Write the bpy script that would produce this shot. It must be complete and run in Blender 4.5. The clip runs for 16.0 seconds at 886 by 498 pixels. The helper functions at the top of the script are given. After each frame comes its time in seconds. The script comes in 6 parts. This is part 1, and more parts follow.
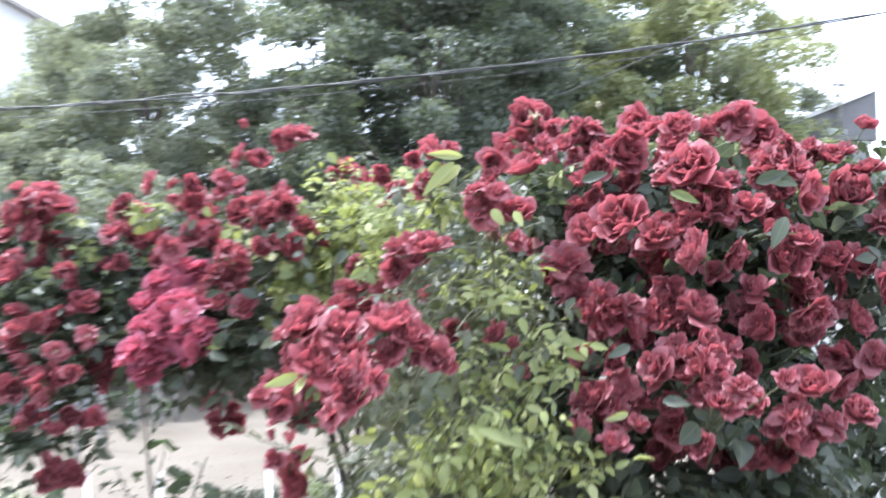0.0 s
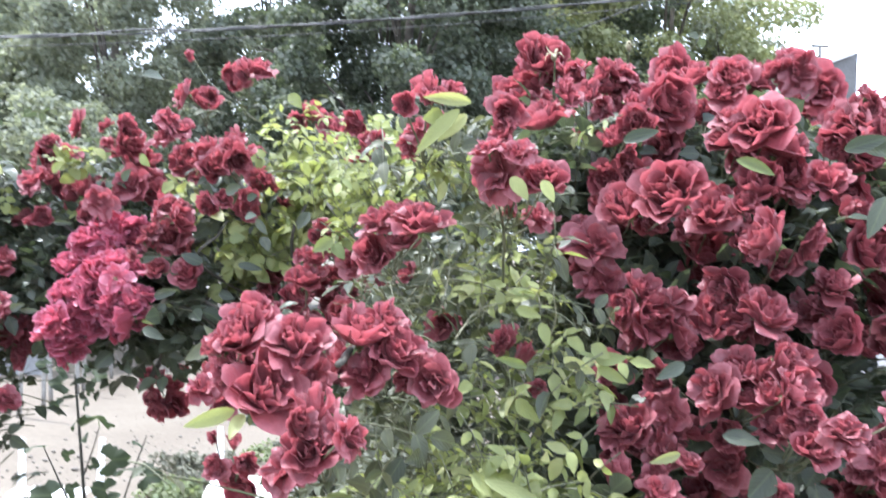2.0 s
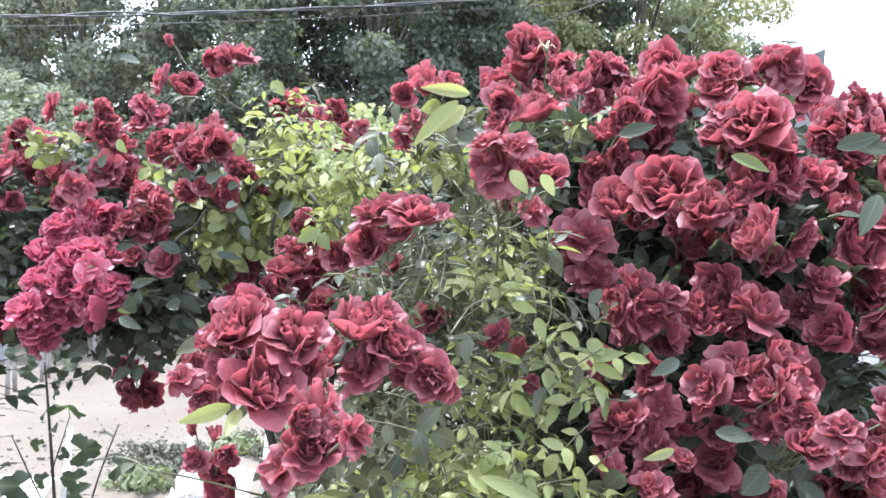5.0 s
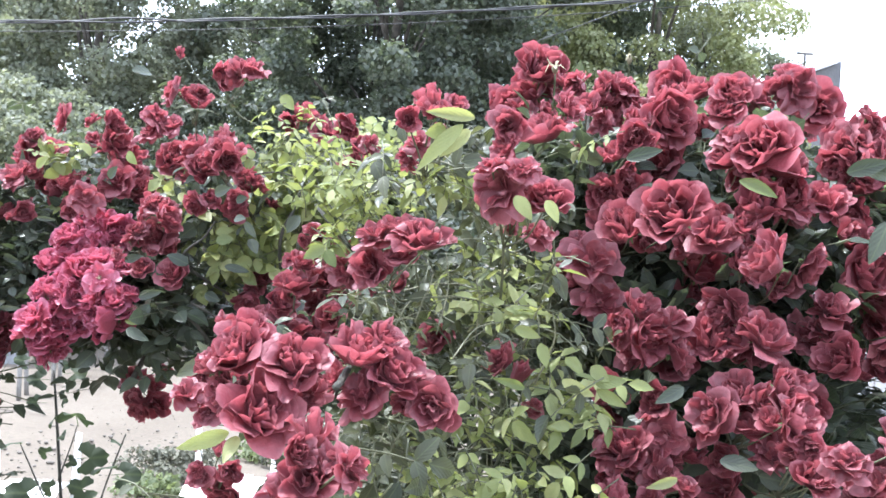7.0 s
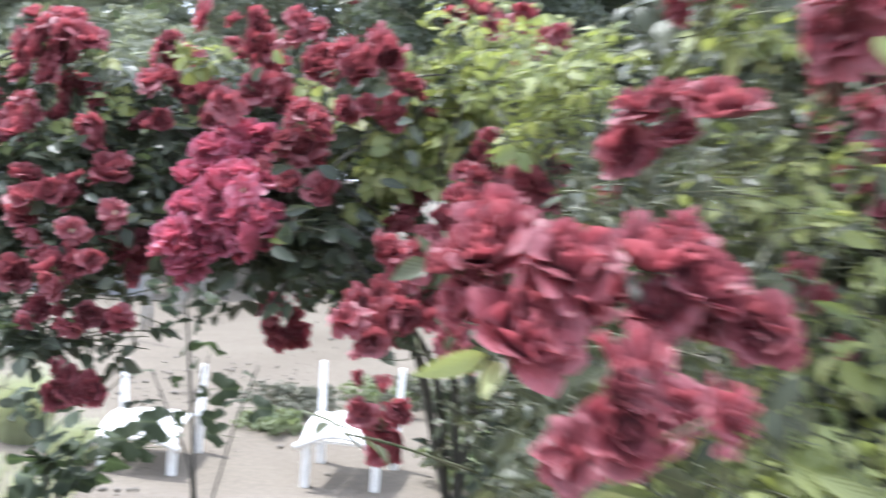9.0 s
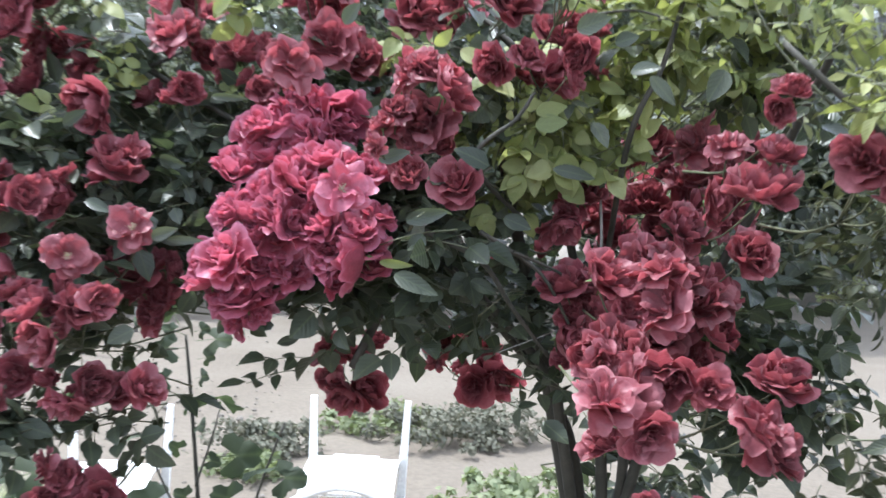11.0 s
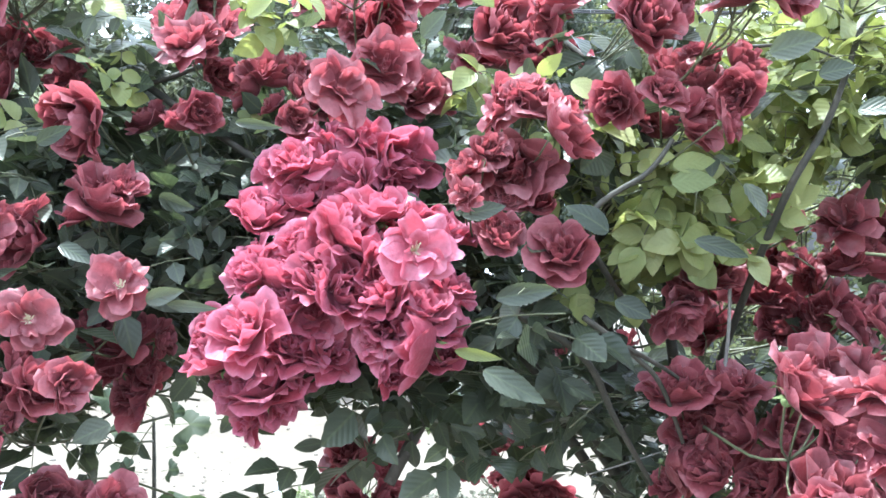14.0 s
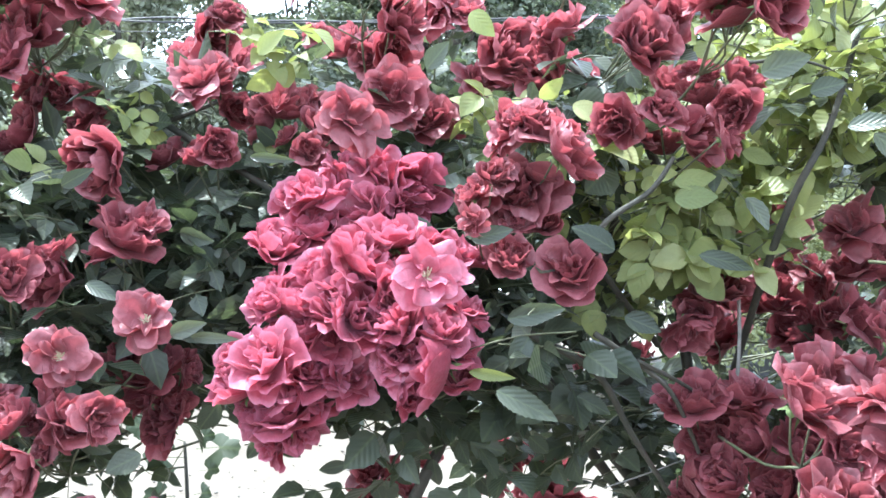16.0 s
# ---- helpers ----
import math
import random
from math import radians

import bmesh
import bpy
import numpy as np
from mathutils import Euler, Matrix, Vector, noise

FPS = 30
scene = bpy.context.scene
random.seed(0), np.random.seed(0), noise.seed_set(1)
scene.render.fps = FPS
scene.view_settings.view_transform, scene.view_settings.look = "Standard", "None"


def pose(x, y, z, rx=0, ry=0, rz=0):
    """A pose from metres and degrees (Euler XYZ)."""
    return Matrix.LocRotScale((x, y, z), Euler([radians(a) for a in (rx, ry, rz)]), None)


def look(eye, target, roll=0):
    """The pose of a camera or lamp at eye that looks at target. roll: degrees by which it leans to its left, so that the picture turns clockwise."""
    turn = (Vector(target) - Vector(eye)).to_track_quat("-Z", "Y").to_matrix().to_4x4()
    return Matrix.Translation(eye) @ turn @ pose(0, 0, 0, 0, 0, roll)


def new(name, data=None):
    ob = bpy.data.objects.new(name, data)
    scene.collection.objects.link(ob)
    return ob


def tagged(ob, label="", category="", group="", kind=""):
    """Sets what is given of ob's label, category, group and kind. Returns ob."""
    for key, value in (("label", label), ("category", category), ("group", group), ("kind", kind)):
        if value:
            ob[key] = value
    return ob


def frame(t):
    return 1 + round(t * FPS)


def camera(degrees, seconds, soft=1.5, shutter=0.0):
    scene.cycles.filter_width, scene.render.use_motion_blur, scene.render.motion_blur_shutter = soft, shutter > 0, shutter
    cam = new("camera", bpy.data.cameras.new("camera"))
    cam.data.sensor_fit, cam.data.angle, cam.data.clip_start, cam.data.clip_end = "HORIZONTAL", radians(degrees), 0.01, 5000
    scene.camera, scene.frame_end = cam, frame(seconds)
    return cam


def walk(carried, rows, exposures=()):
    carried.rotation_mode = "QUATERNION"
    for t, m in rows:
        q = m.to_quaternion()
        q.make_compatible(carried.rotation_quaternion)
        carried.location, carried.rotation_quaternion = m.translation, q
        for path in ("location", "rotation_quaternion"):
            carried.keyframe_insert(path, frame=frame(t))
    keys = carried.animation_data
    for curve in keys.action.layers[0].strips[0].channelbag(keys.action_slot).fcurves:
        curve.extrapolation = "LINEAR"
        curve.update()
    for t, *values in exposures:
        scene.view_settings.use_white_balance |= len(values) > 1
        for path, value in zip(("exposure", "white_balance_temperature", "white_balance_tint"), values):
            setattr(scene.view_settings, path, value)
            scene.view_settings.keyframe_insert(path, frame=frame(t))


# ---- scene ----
cam = camera(51.5, 16.0, soft=1.6, shutter=0.9)
PATH = [
    (0.0, -0.0132, -0.0299, 1.5512, 92.934, -0.111, -0.185),
    (0.5, -0.0704, 0.2937, 1.5999, 93.815, 0.494, -3.766),
    (1.0, -0.0206, 0.5042, 1.6559, 92.866, -1.097, 0.403),
    (1.5, -0.0597, 0.5270, 1.6301, 91.973, -0.727, -0.758),
    (2.0, -0.0657, 0.5023, 1.6230, 89.907, -1.763, -2.457),
    (2.5, -0.1150, 0.5087, 1.6113, 88.859, -1.353, -3.905),
    (3.0, -0.1207, 0.5148, 1.6070, 88.370, -1.384, -4.565),
    (3.5, -0.1085, 0.5209, 1.6156, 88.474, -1.439, -4.629),
    (4.0, -0.1076, 0.5301, 1.6222, 88.591, -1.669, -4.261),
    (4.2, -0.1100, 0.5270, 1.6300, 88.681, -2.099, -4.111),
    (6.3, -0.1030, 0.5250, 1.6230, 90.143, -2.500, -4.537),
    (6.5, -0.0979, 0.5206, 1.6310, 89.914, -2.336, -4.149),
    (7.0, -0.0960, 0.5329, 1.6559, 89.705, -3.129, -3.646),
    (7.5, -0.1133, 0.5429, 1.6349, 89.629, -2.776, -3.552),
    (8.0, -0.1854, 0.5604, 1.6064, 89.120, -2.370, -3.515),
    (8.5, -0.2575, 0.6545, 1.5676, 87.404, -3.309, -2.791),
    (9.0, -0.2887, 0.9173, 1.5464, 86.075, -4.386, 2.954),
    (9.5, -0.4578, 1.1387, 1.5228, 86.818, -4.766, 6.670),
    (9.7, -0.5650, 1.2610, 1.4830, 88.359, -5.198, 5.480),
    (11.8, -0.9920, 2.0290, 1.4800, 86.119, -4.190, -6.132),
    (12.0, -1.0288, 2.0984, 1.4519, 87.939, -5.581, -6.195),
    (12.5, -1.0126, 2.1715, 1.4715, 89.731, -5.024, -5.367),
    (13.0, -0.9629, 2.1709, 1.5064, 90.588, -4.348, -4.096),
    (13.5, -1.0390, 2.1877, 1.4567, 91.591, -5.540, -4.596),
    (14.0, -1.0677, 2.2398, 1.4558, 91.752, -6.555, -5.381),
    (14.5, -1.0338, 2.2284, 1.4860, 91.748, -6.070, -5.485),
    (15.0, -0.9961, 2.2186, 1.4981, 92.118, -4.710, -4.666),
    (15.5, -1.0396, 2.1954, 1.4775, 92.053, -4.614, -3.851),
    (16.0, -1.0514, 2.1971, 1.4781, 92.209, -4.317, -3.696),
]
EXPOSURES = [(0.0, 1.46, 5640, 11), (8.0, 1.42, 5640, 11), (9.5, 1.02, 5700, 11), (11.8, 1.20, 5540, 7), (12.6, 1.68, 5460, 5), (14.5, 1.87, 5440, 4), (16.0, 1.87, 5440, 4)]
walk(cam, [(t, pose(x, y, z, rx, ry, rz)) for t, x, y, z, rx, ry, rz in PATH], EXPOSURES)

# ---- light: a high summer sun and a hazy bright sky ----
SUN_TO = Vector((-0.34, 0.14, 0.92)).normalized()
world = bpy.data.worlds.new("sky")
scene.world = world
world.use_nodes = True
wn, wl = world.node_tree.nodes, world.node_tree.links
sky = wn.new("ShaderNodeTexSky")
sky.sky_type = "NISHITA"
sky.sun_disc = False
sky.sun_elevation = math.asin(SUN_TO.z)
sky.sun_rotation = math.atan2(SUN_TO.x, SUN_TO.y)
sky.air_density, sky.dust_density, sky.ozone_density = 1.0, 5.0, 1.0
haze = wn.new("ShaderNodeMix")
haze.data_type = "RGBA"
haze.inputs["Factor"].default_value = 0.65
haze.inputs["B"].default_value = (12.9, 13.5, 14.5, 1)
wl.new(sky.outputs[0], haze.inputs["A"])
wl.new(haze.outputs["Result"], wn["Background"].inputs[0])
wn["Background"].inputs[1].default_value = 0.15
sun = new("sun", bpy.data.lights.new("sun", "SUN"))
sun.data.energy, sun.data.angle, sun.data.color = 4.1, radians(0.6), (1.0, 0.96, 0.88)
sun.matrix_world = look(SUN_TO * 30, (0, 0, 0))

# ---- materials ----
def nodes_of(name):
    m = bpy.data.materials.new(name)
    m.use_nodes = True
    nt = m.node_tree
    return m, nt, nt.nodes["Principled BSDF"]


def ramp(nt, fac, stops):
    r = nt.nodes.new("ShaderNodeValToRGB")
    while len(r.color_ramp.elements) < len(stops):
        r.color_ramp.elements.new(0.5)
    for e, (p, c) in zip(r.color_ramp.elements, stops):
        e.position, e.color = p, (*c, 1)
    nt.links.new(fac, r.inputs[0])
    return r.outputs[0]


def noise_of(nt, scale, detail=4.0, rough=0.55, coord="Object"):
    tc = nt.nodes.new("ShaderNodeTexCoord")
    n = nt.nodes.new("ShaderNodeTexNoise")
    n.inputs["Scale"].default_value, n.inputs["Detail"].default_value, n.inputs["Roughness"].default_value = scale, detail, rough
    nt.links.new(tc.outputs[coord], n.inputs["Vector"])
    return n.outputs["Fac"]


def mixed(nt, a, b, fac, how="MIX"):
    m = nt.nodes.new("ShaderNodeMix")
    m.data_type, m.blend_type = "RGBA", how
    for sock, v in ((m.inputs["Factor"], fac), (m.inputs["A"], a), (m.inputs["B"], b)):
        if isinstance(v, (int, float)):
            sock.default_value = v
        elif isinstance(v, tuple):
            sock.default_value = (*v, 1)
        else:
            nt.links.new(v, sock)
    return m.outputs["Result"]


def math_of(nt, op, a, b=0.0):
    m = nt.nodes.new("ShaderNodeMath")
    m.operation = op
    for sock, v in ((m.inputs[0], a), (m.inputs[1], b)):
        if isinstance(v, (int, float)):
            sock.default_value = v
        else:
            nt.links.new(v, sock)
    return m.outputs[0]


def bump(nt, bsdf, height, strength, distance):
    b = nt.nodes.new("ShaderNodeBump")
    b.inputs["Strength"].default_value, b.inputs["Distance"].default_value = strength, distance
    nt.links.new(height, b.inputs["Height"])
    nt.links.new(b.outputs[0], bsdf.inputs["Normal"])
    return b.outputs[0]


def surface(name, stops, scale, roughness=0.8, fine=None, bump_size=0.0, bump_scale=None, metal=0.0):
    """A plain surface: two scales of colour variation and a fine relief."""
    m, nt, p = nodes_of(name)
    col = ramp(nt, noise_of(nt, scale), stops)
    fine = fine or scale * 9
    col = mixed(nt, col, ramp(nt, noise_of(nt, fine, 3), [(0.35, (0.62, 0.62, 0.62)), (0.65, (1, 1, 1))]), 0.5, "MULTIPLY")
    nt.links.new(col, p.inputs["Base Color"])
    p.inputs["Roughness"].default_value, p.inputs["Metallic"].default_value = roughness, metal
    if bump_size:
        bump(nt, p, noise_of(nt, bump_scale or fine, 5), 0.7, bump_size)
    return m


def thin(nt, p, col, glow, share):
    """Light that passes through a thin petal or leaf."""
    tr = nt.nodes.new("ShaderNodeBsdfTranslucent")
    mx = nt.nodes.new("ShaderNodeMixShader")
    mx.inputs[0].default_value = share
    nt.links.new(mixed(nt, col, glow, 1.0, "MULTIPLY"), tr.inputs[0])
    nt.links.new(p.outputs[0], mx.inputs[1])
    nt.links.new(tr.outputs[0], mx.inputs[2])
    nt.links.new(mx.outputs[0], nt.nodes["Material Output"].inputs[0])


def petal_material(name, deep, light, edge):
    m, nt, p = nodes_of(name)
    info = nt.nodes.new("ShaderNodeObjectInfo")
    uv = nt.nodes.new("ShaderNodeUVMap")
    sep = nt.nodes.new("ShaderNodeSeparateXYZ")
    nt.links.new(uv.outputs[0], sep.inputs[0])
    wn = nt.nodes.new("ShaderNodeTexWhiteNoise")
    wn.noise_dimensions = "1D"
    nt.links.new(math_of(nt, "FLOOR", sep.outputs[0]), wn.inputs["W"])
    col = ramp(nt, info.outputs["Random"], [(0.0, deep), (0.55, light), (1.0, tuple(0.8 * v for v in deep))])
    # random petals lean to the pale edge colour, adding to the painted highlights
    col = mixed(nt, col, edge, math_of(nt, "MULTIPLY", wn.outputs["Value"], 0.36))
    # along the petal: pale claw at the foot, pale rim with sunlit highlights painted in
    foot = ramp(nt, sep.outputs[1], [(0.02, (1, 1, 1)), (0.17, (0, 0, 0))])
    col = mixed(nt, col, (0.62, 0.30, 0.32), foot)
    rim = ramp(nt, sep.outputs[1], [(0.84, (0, 0, 0)), (1.0, (1, 1, 1))])
    col = mixed(nt, col, edge, math_of(nt, "MULTIPLY", rim, 0.6))
    streak = noise_of(nt, 16, 3)
    col = mixed(nt, col, ramp(nt, streak, [(0.3, (0.80, 0.78, 0.80)), (0.7, (1.06, 1.05, 1.05))]), 0.8, "MULTIPLY")
    nt.links.new(col, p.inputs["Base Color"])
    p.inputs["Roughness"].default_value = 0.44
    p.inputs["Specular IOR Level"].default_value = 0.5
    p.inputs["Sheen Weight"].default_value = 0.06
    p.inputs["Sheen Roughness"].default_value = 0.4
    bump(nt, p, noise_of(nt, 9, 2), 0.20, 0.02)
    thin(nt, p, col, (1.08, 0.74, 0.74), 0.48)
    return m


def leaf_material(name, shades, glow, share=0.4, gloss=0.50, veins=True):
    m, nt, p = nodes_of(name)
    isl = nt.nodes.new("ShaderNodeNewGeometry")
    info = nt.nodes.new("ShaderNodeObjectInfo")
    pick = math_of(nt, "FRACT", math_of(nt, "ADD", isl.outputs["Random Per Island"], info.outputs["Random"]))
    col = ramp(nt, pick, [(i / (len(shades) - 1), c) for i, c in enumerate(shades)])
    col = mixed(nt, col, ramp(nt, noise_of(nt, 30, 3), [(0.3, (0.7, 0.72, 0.68)), (0.7, (1.1, 1.08, 1.0))]), 0.6, "MULTIPLY")
    if veins:
        uv = nt.nodes.new("ShaderNodeUVMap")
        sep = nt.nodes.new("ShaderNodeSeparateXYZ")
        nt.links.new(uv.outputs[0], sep.inputs[0])
        side = math_of(nt, "ABSOLUTE", math_of(nt, "SUBTRACT", sep.outputs[0], 0.5))
        wave = math_of(nt, "SINE", math_of(nt, "MULTIPLY", math_of(nt, "SUBTRACT", sep.outputs[1], math_of(nt, "MULTIPLY", side, 0.9)), 36.0))
        rib = ramp(nt, side, [(0.0, (1, 1, 1)), (0.06, (0, 0, 0))])
        col = mixed(nt, col, (0.22, 0.27, 0.12), math_of(nt, "MULTIPLY", rib, 0.16))
        bump(nt, p, wave, 0.20, 0.0012)
    nt.links.new(col, p.inputs["Base Color"])
    p.inputs["Roughness"].default_value = gloss
    p.inputs["Specular IOR Level"].default_value = 0.28
    thin(nt, p, col, glow, share)
    return m


PETAL = petal_material("crimson_petal", (0.186, 0.040, 0.052), (0.268, 0.065, 0.084), (0.47, 0.185, 0.208))
PETAL_PINK = petal_material("pink_petal", (0.36, 0.060, 0.094), (0.445, 0.098, 0.146), (0.61, 0.26, 0.37))
CALYX = surface("calyx", [(0.3, (0.10, 0.16, 0.05)), (0.7, (0.20, 0.24, 0.10))], 60)
SEPAL = surface("dry_sepal", [(0.3, (0.14, 0.13, 0.07)), (0.7, (0.24, 0.21, 0.13))], 80)
STAMEN = surface("stamen", [(0.3, (0.70, 0.62, 0.38)), (0.7, (0.80, 0.76, 0.60))], 80)
LEAF = leaf_material("rose_leaf", [(0.042, 0.052, 0.037), (0.058, 0.069, 0.049), (0.088, 0.098, 0.075), (0.049, 0.060, 0.045)], (1.5, 1.6, 1.0), 0.34, 0.33)
LEAF_YOUNG = leaf_material("young_rose_leaf", [(0.190, 0.215, 0.082), (0.290, 0.315, 0.130), (0.142, 0.170, 0.070), (0.390, 0.400, 0.200)], (1.3, 1.32, 0.80), 0.42, 0.42)
LEAF_OLIVE = leaf_material("olive_rose_leaf", [(0.042, 0.048, 0.029), (0.060, 0.066, 0.040), (0.095, 0.100, 0.064), (0.036, 0.044, 0.028)], (1.5, 1.5, 0.9), 0.34, 0.33)
CANE = surface("cane_bark", [(0.3, (0.026, 0.026, 0.017)), (0.7, (0.060, 0.053, 0.040))], 14, 0.75, 160, 0.002)
SHOOT = surface("pale_shoot", [(0.3, (0.11, 0.115, 0.06)), (0.7, (0.20, 0.19, 0.115))], 20, 0.5)
TWIG = surface("green_twig", [(0.3, (0.075, 0.085, 0.040)), (0.7, (0.13, 0.13, 0.075))], 20, 0.6)
CURRANT = leaf_material("currant_leaf", [(0.038, 0.050, 0.032), (0.056, 0.070, 0.044), (0.044, 0.058, 0.037)], (1.3, 1.5, 0.9), 0.3, 0.6)
WEED = leaf_material("weed_leaf", [(0.17, 0.195, 0.11), (0.23, 0.25, 0.16), (0.13, 0.16, 0.09)], (1.2, 1.3, 0.8), 0.35, 0.7, False)
GREY_HERB = leaf_material("grey_herb", [(0.13, 0.13, 0.10), (0.18, 0.175, 0.14), (0.10, 0.105, 0.08)], (1.1, 1.1, 0.9), 0.25, 0.8, False)
GRASS = leaf_material("grass", [(0.33, 0.35, 0.24), (0.42, 0.43, 0.32), (0.38, 0.37, 0.28)], (1.2, 1.3, 0.8), 0.35, 0.7, False)
# dark and light tree leaves: colours lightened and greyed in place of distance haze
TREE_DARK = leaf_material("dark_tree_leaf", [(0.080, 0.094, 0.076), (0.115, 0.132, 0.108), (0.170, 0.185, 0.158)], (1.4, 1.5, 0.9), 0.42, 0.5, False)
TREE_LIGHT = leaf_material("light_tree_leaf", [(0.165, 0.180, 0.140), (0.230, 0.246, 0.198), (0.315, 0.328, 0.280)], (1.3, 1.33, 0.92), 0.44, 0.50, False)
TREE_YELLOW = leaf_material("yellow_tree_leaf", [(0.195, 0.215, 0.115), (0.25, 0.27, 0.155), (0.31, 0.32, 0.21)], (1.3, 1.3, 0.85), 0.45, 0.55, False)
BARK = surface("tree_bark", [(0.3, (0.05, 0.045, 0.035)), (0.7, (0.12, 0.10, 0.08))], 6, 0.9, 40, 0.02)
SAND = surface("dry_sandy_soil", [(0.25, (0.112, 0.091, 0.069)), (0.5, (0.138, 0.115, 0.089)), (0.8, (0.166, 0.142, 0.113))], 0.6, 0.95, 22, 0.012, 30)
STONE = surface("pale_clod", [(0.3, (0.12, 0.104, 0.086)), (0.7, (0.17, 0.150, 0.126))], 8, 0.9, 60, 0.01)
WHITE_WOOD = surface("white_painted_wood", [(0.3, (0.74, 0.73, 0.70)), (0.7, (0.82, 0.81, 0.79))], 7, 0.5, 60, 0.0008)
STAKE = surface("weathered_stake", [(0.3, (0.17, 0.16, 0.145)), (0.7, (0.28, 0.265, 0.24))], 9, 0.85, 70, 0.002)
FENCE = surface("grey_fence_board", [(0.3, (0.36, 0.35, 0.33)), (0.7, (0.50, 0.48, 0.46))], 3, 0.85, 50, 0.003)
CABLE = surface("cable_sheath", [(0.3, (0.03, 0.03, 0.03)), (0.7, (0.06, 0.06, 0.06))], 4, 0.6)
# plaster of the left house, its wall's shade put into the colour
SHADED_PLASTER = surface("shaded_plaster", [(0.3, (0.065, 0.065, 0.07)), (0.7, (0.09, 0.09, 0.093))], 1.2, 0.9, 25, 0.004)
PLASTER = surface("grey_plaster", [(0.3, (0.19, 0.19, 0.195)), (0.7, (0.25, 0.25, 0.25))], 1.2, 0.9, 25, 0.004)
WHITE_PLASTER = surface("white_plaster", [(0.3, (0.70, 0.69, 0.67)), (0.7, (0.78, 0.77, 0.75))], 1.0, 0.9, 25, 0.004)
ROOF = surface("grey_roof_sheet", [(0.3, (0.10, 0.098, 0.10)), (0.7, (0.15, 0.148, 0.15))], 1.5, 0.7, 20, 0.005)
TILED = surface("faded_roof_tile", [(0.3, (0.27, 0.235, 0.22)), (0.7, (0.35, 0.31, 0.295))], 2.0, 0.85, 18, 0.01)
FRAME = surface("window_frame", [(0.3, (0.6, 0.6, 0.6)), (0.7, (0.7, 0.7, 0.7))], 4, 0.5)
GLASS, _nt, _p = nodes_of("window_glass")
_p.inputs["Base Color"].default_value = (0.02, 0.025, 0.03, 1)
_p.inputs["Roughness"].default_value = 0.08


# ---- mesh helpers ----
def mesh_of(name, verts, faces, mats, uvs=None, slots=None, smooth=True):
    me = bpy.data.meshes.new(name)
    me.from_pydata([tuple(v) for v in verts], [], faces)
    for m in mats:
        me.materials.append(m)
    if uvs is not None:
        lay = me.uv_layers.new(name="UVMap")
        idx = np.empty(len(me.loops), dtype=np.int32)
        me.loops.foreach_get("vertex_index", idx)
        lay.data.foreach_set("uv", np.asarray(uvs, dtype=np.float32)[idx].ravel())
    if slots is not None:
        me.polygons.foreach_set("material_index", np.asarray(slots, dtype=np.int32))
    if smooth:
        me.polygons.foreach_set("use_smooth", np.ones(len(me.polygons), dtype=bool))
    me.update()
    return me


def part(name, data, parent, label="", kind="", place=None, material=None):
    """One mesh object under a thing or a part; data is a mesh or a bmesh."""
    if isinstance(data, bmesh.types.BMesh):
        me = bpy.data.meshes.new(name)
        data.to_mesh(me)
        data.free()
        me.materials.append(material)
        data = me
    ob = new(name, data)
    ob.parent = parent
    if place is not None:
        ob.matrix_basis = place
    return tagged(ob, label=label, kind=kind)


def thing(name, place, label, category, group="", kind=""):
    ob = new(name)
    ob.empty_display_size = 0.2
    ob.matrix_basis = place
    return tagged(ob, label, category, group, kind)


def box(bm, sx, sy, sz, at=(0, 0, 0), bevel=0.0, turn=None):
    m = Matrix.Translation(at) @ (turn or Matrix()) @ Matrix.Diagonal((sx, sy, sz, 1))
    made = bmesh.ops.create_cube(bm, size=1.0, matrix=m)
    if bevel:
        edges = list({e for v in made["verts"] for e in v.link_edges})
        bmesh.ops.bevel(bm, geom=edges, offset=bevel, segments=2, affect="EDGES", profile=0.5)
    return bm


def boxed(*args, **kw):
    return box(bmesh.new(), *args, **kw)


def spline(points, steps):
    """A smooth line through the points."""
    p = [Vector(q) for q in points]
    p = [p[0] * 2 - p[1], *p, p[-1] * 2 - p[-2]]
    out = []
    for i in range(1, len(p) - 2):
        for k in range(steps):
            t = k / steps
            a, b, c, d = p[i - 1], p[i], p[i + 1], p[i + 2]
            out.append(0.5 * (2 * b + (c - a) * t + (2 * a - 5 * b + 4 * c - d) * t * t + (3 * b - a - 3 * c + d) * t ** 3))
    return [*out, p[-2]]


def tube(line, r0, r1, sides=6, knots=0.0, rnd=None):
    """Vertices and faces of a tapered tube along a line."""
    vs, fs, n = [], [], len(line)
    for i, c in enumerate(line):
        d = (line[min(i + 1, n - 1)] - line[max(i - 1, 0)]).normalized()
        u = d.cross(Vector((0.31, 0.95, 0.12))).normalized()
        w = d.cross(u)
        r = r0 + (r1 - r0) * i / (n - 1)
        if knots and rnd:
            r *= 1 + knots * rnd.uniform(-1, 1)
        for k in range(sides):
            a = 2 * math.pi * k / sides
            vs.append(c + (u * math.cos(a) + w * math.sin(a)) * r)
    for i in range(n - 1):
        for k in range(sides):
            k2 = (k + 1) % sides
            fs.append((i * sides + k, i * sides + k2, (i + 1) * sides + k2, (i + 1) * sides + k))
    fs.append(tuple(range(sides))[::-1])
    fs.append(tuple((n - 1) * sides + k for k in range(sides)))
    return vs, fs


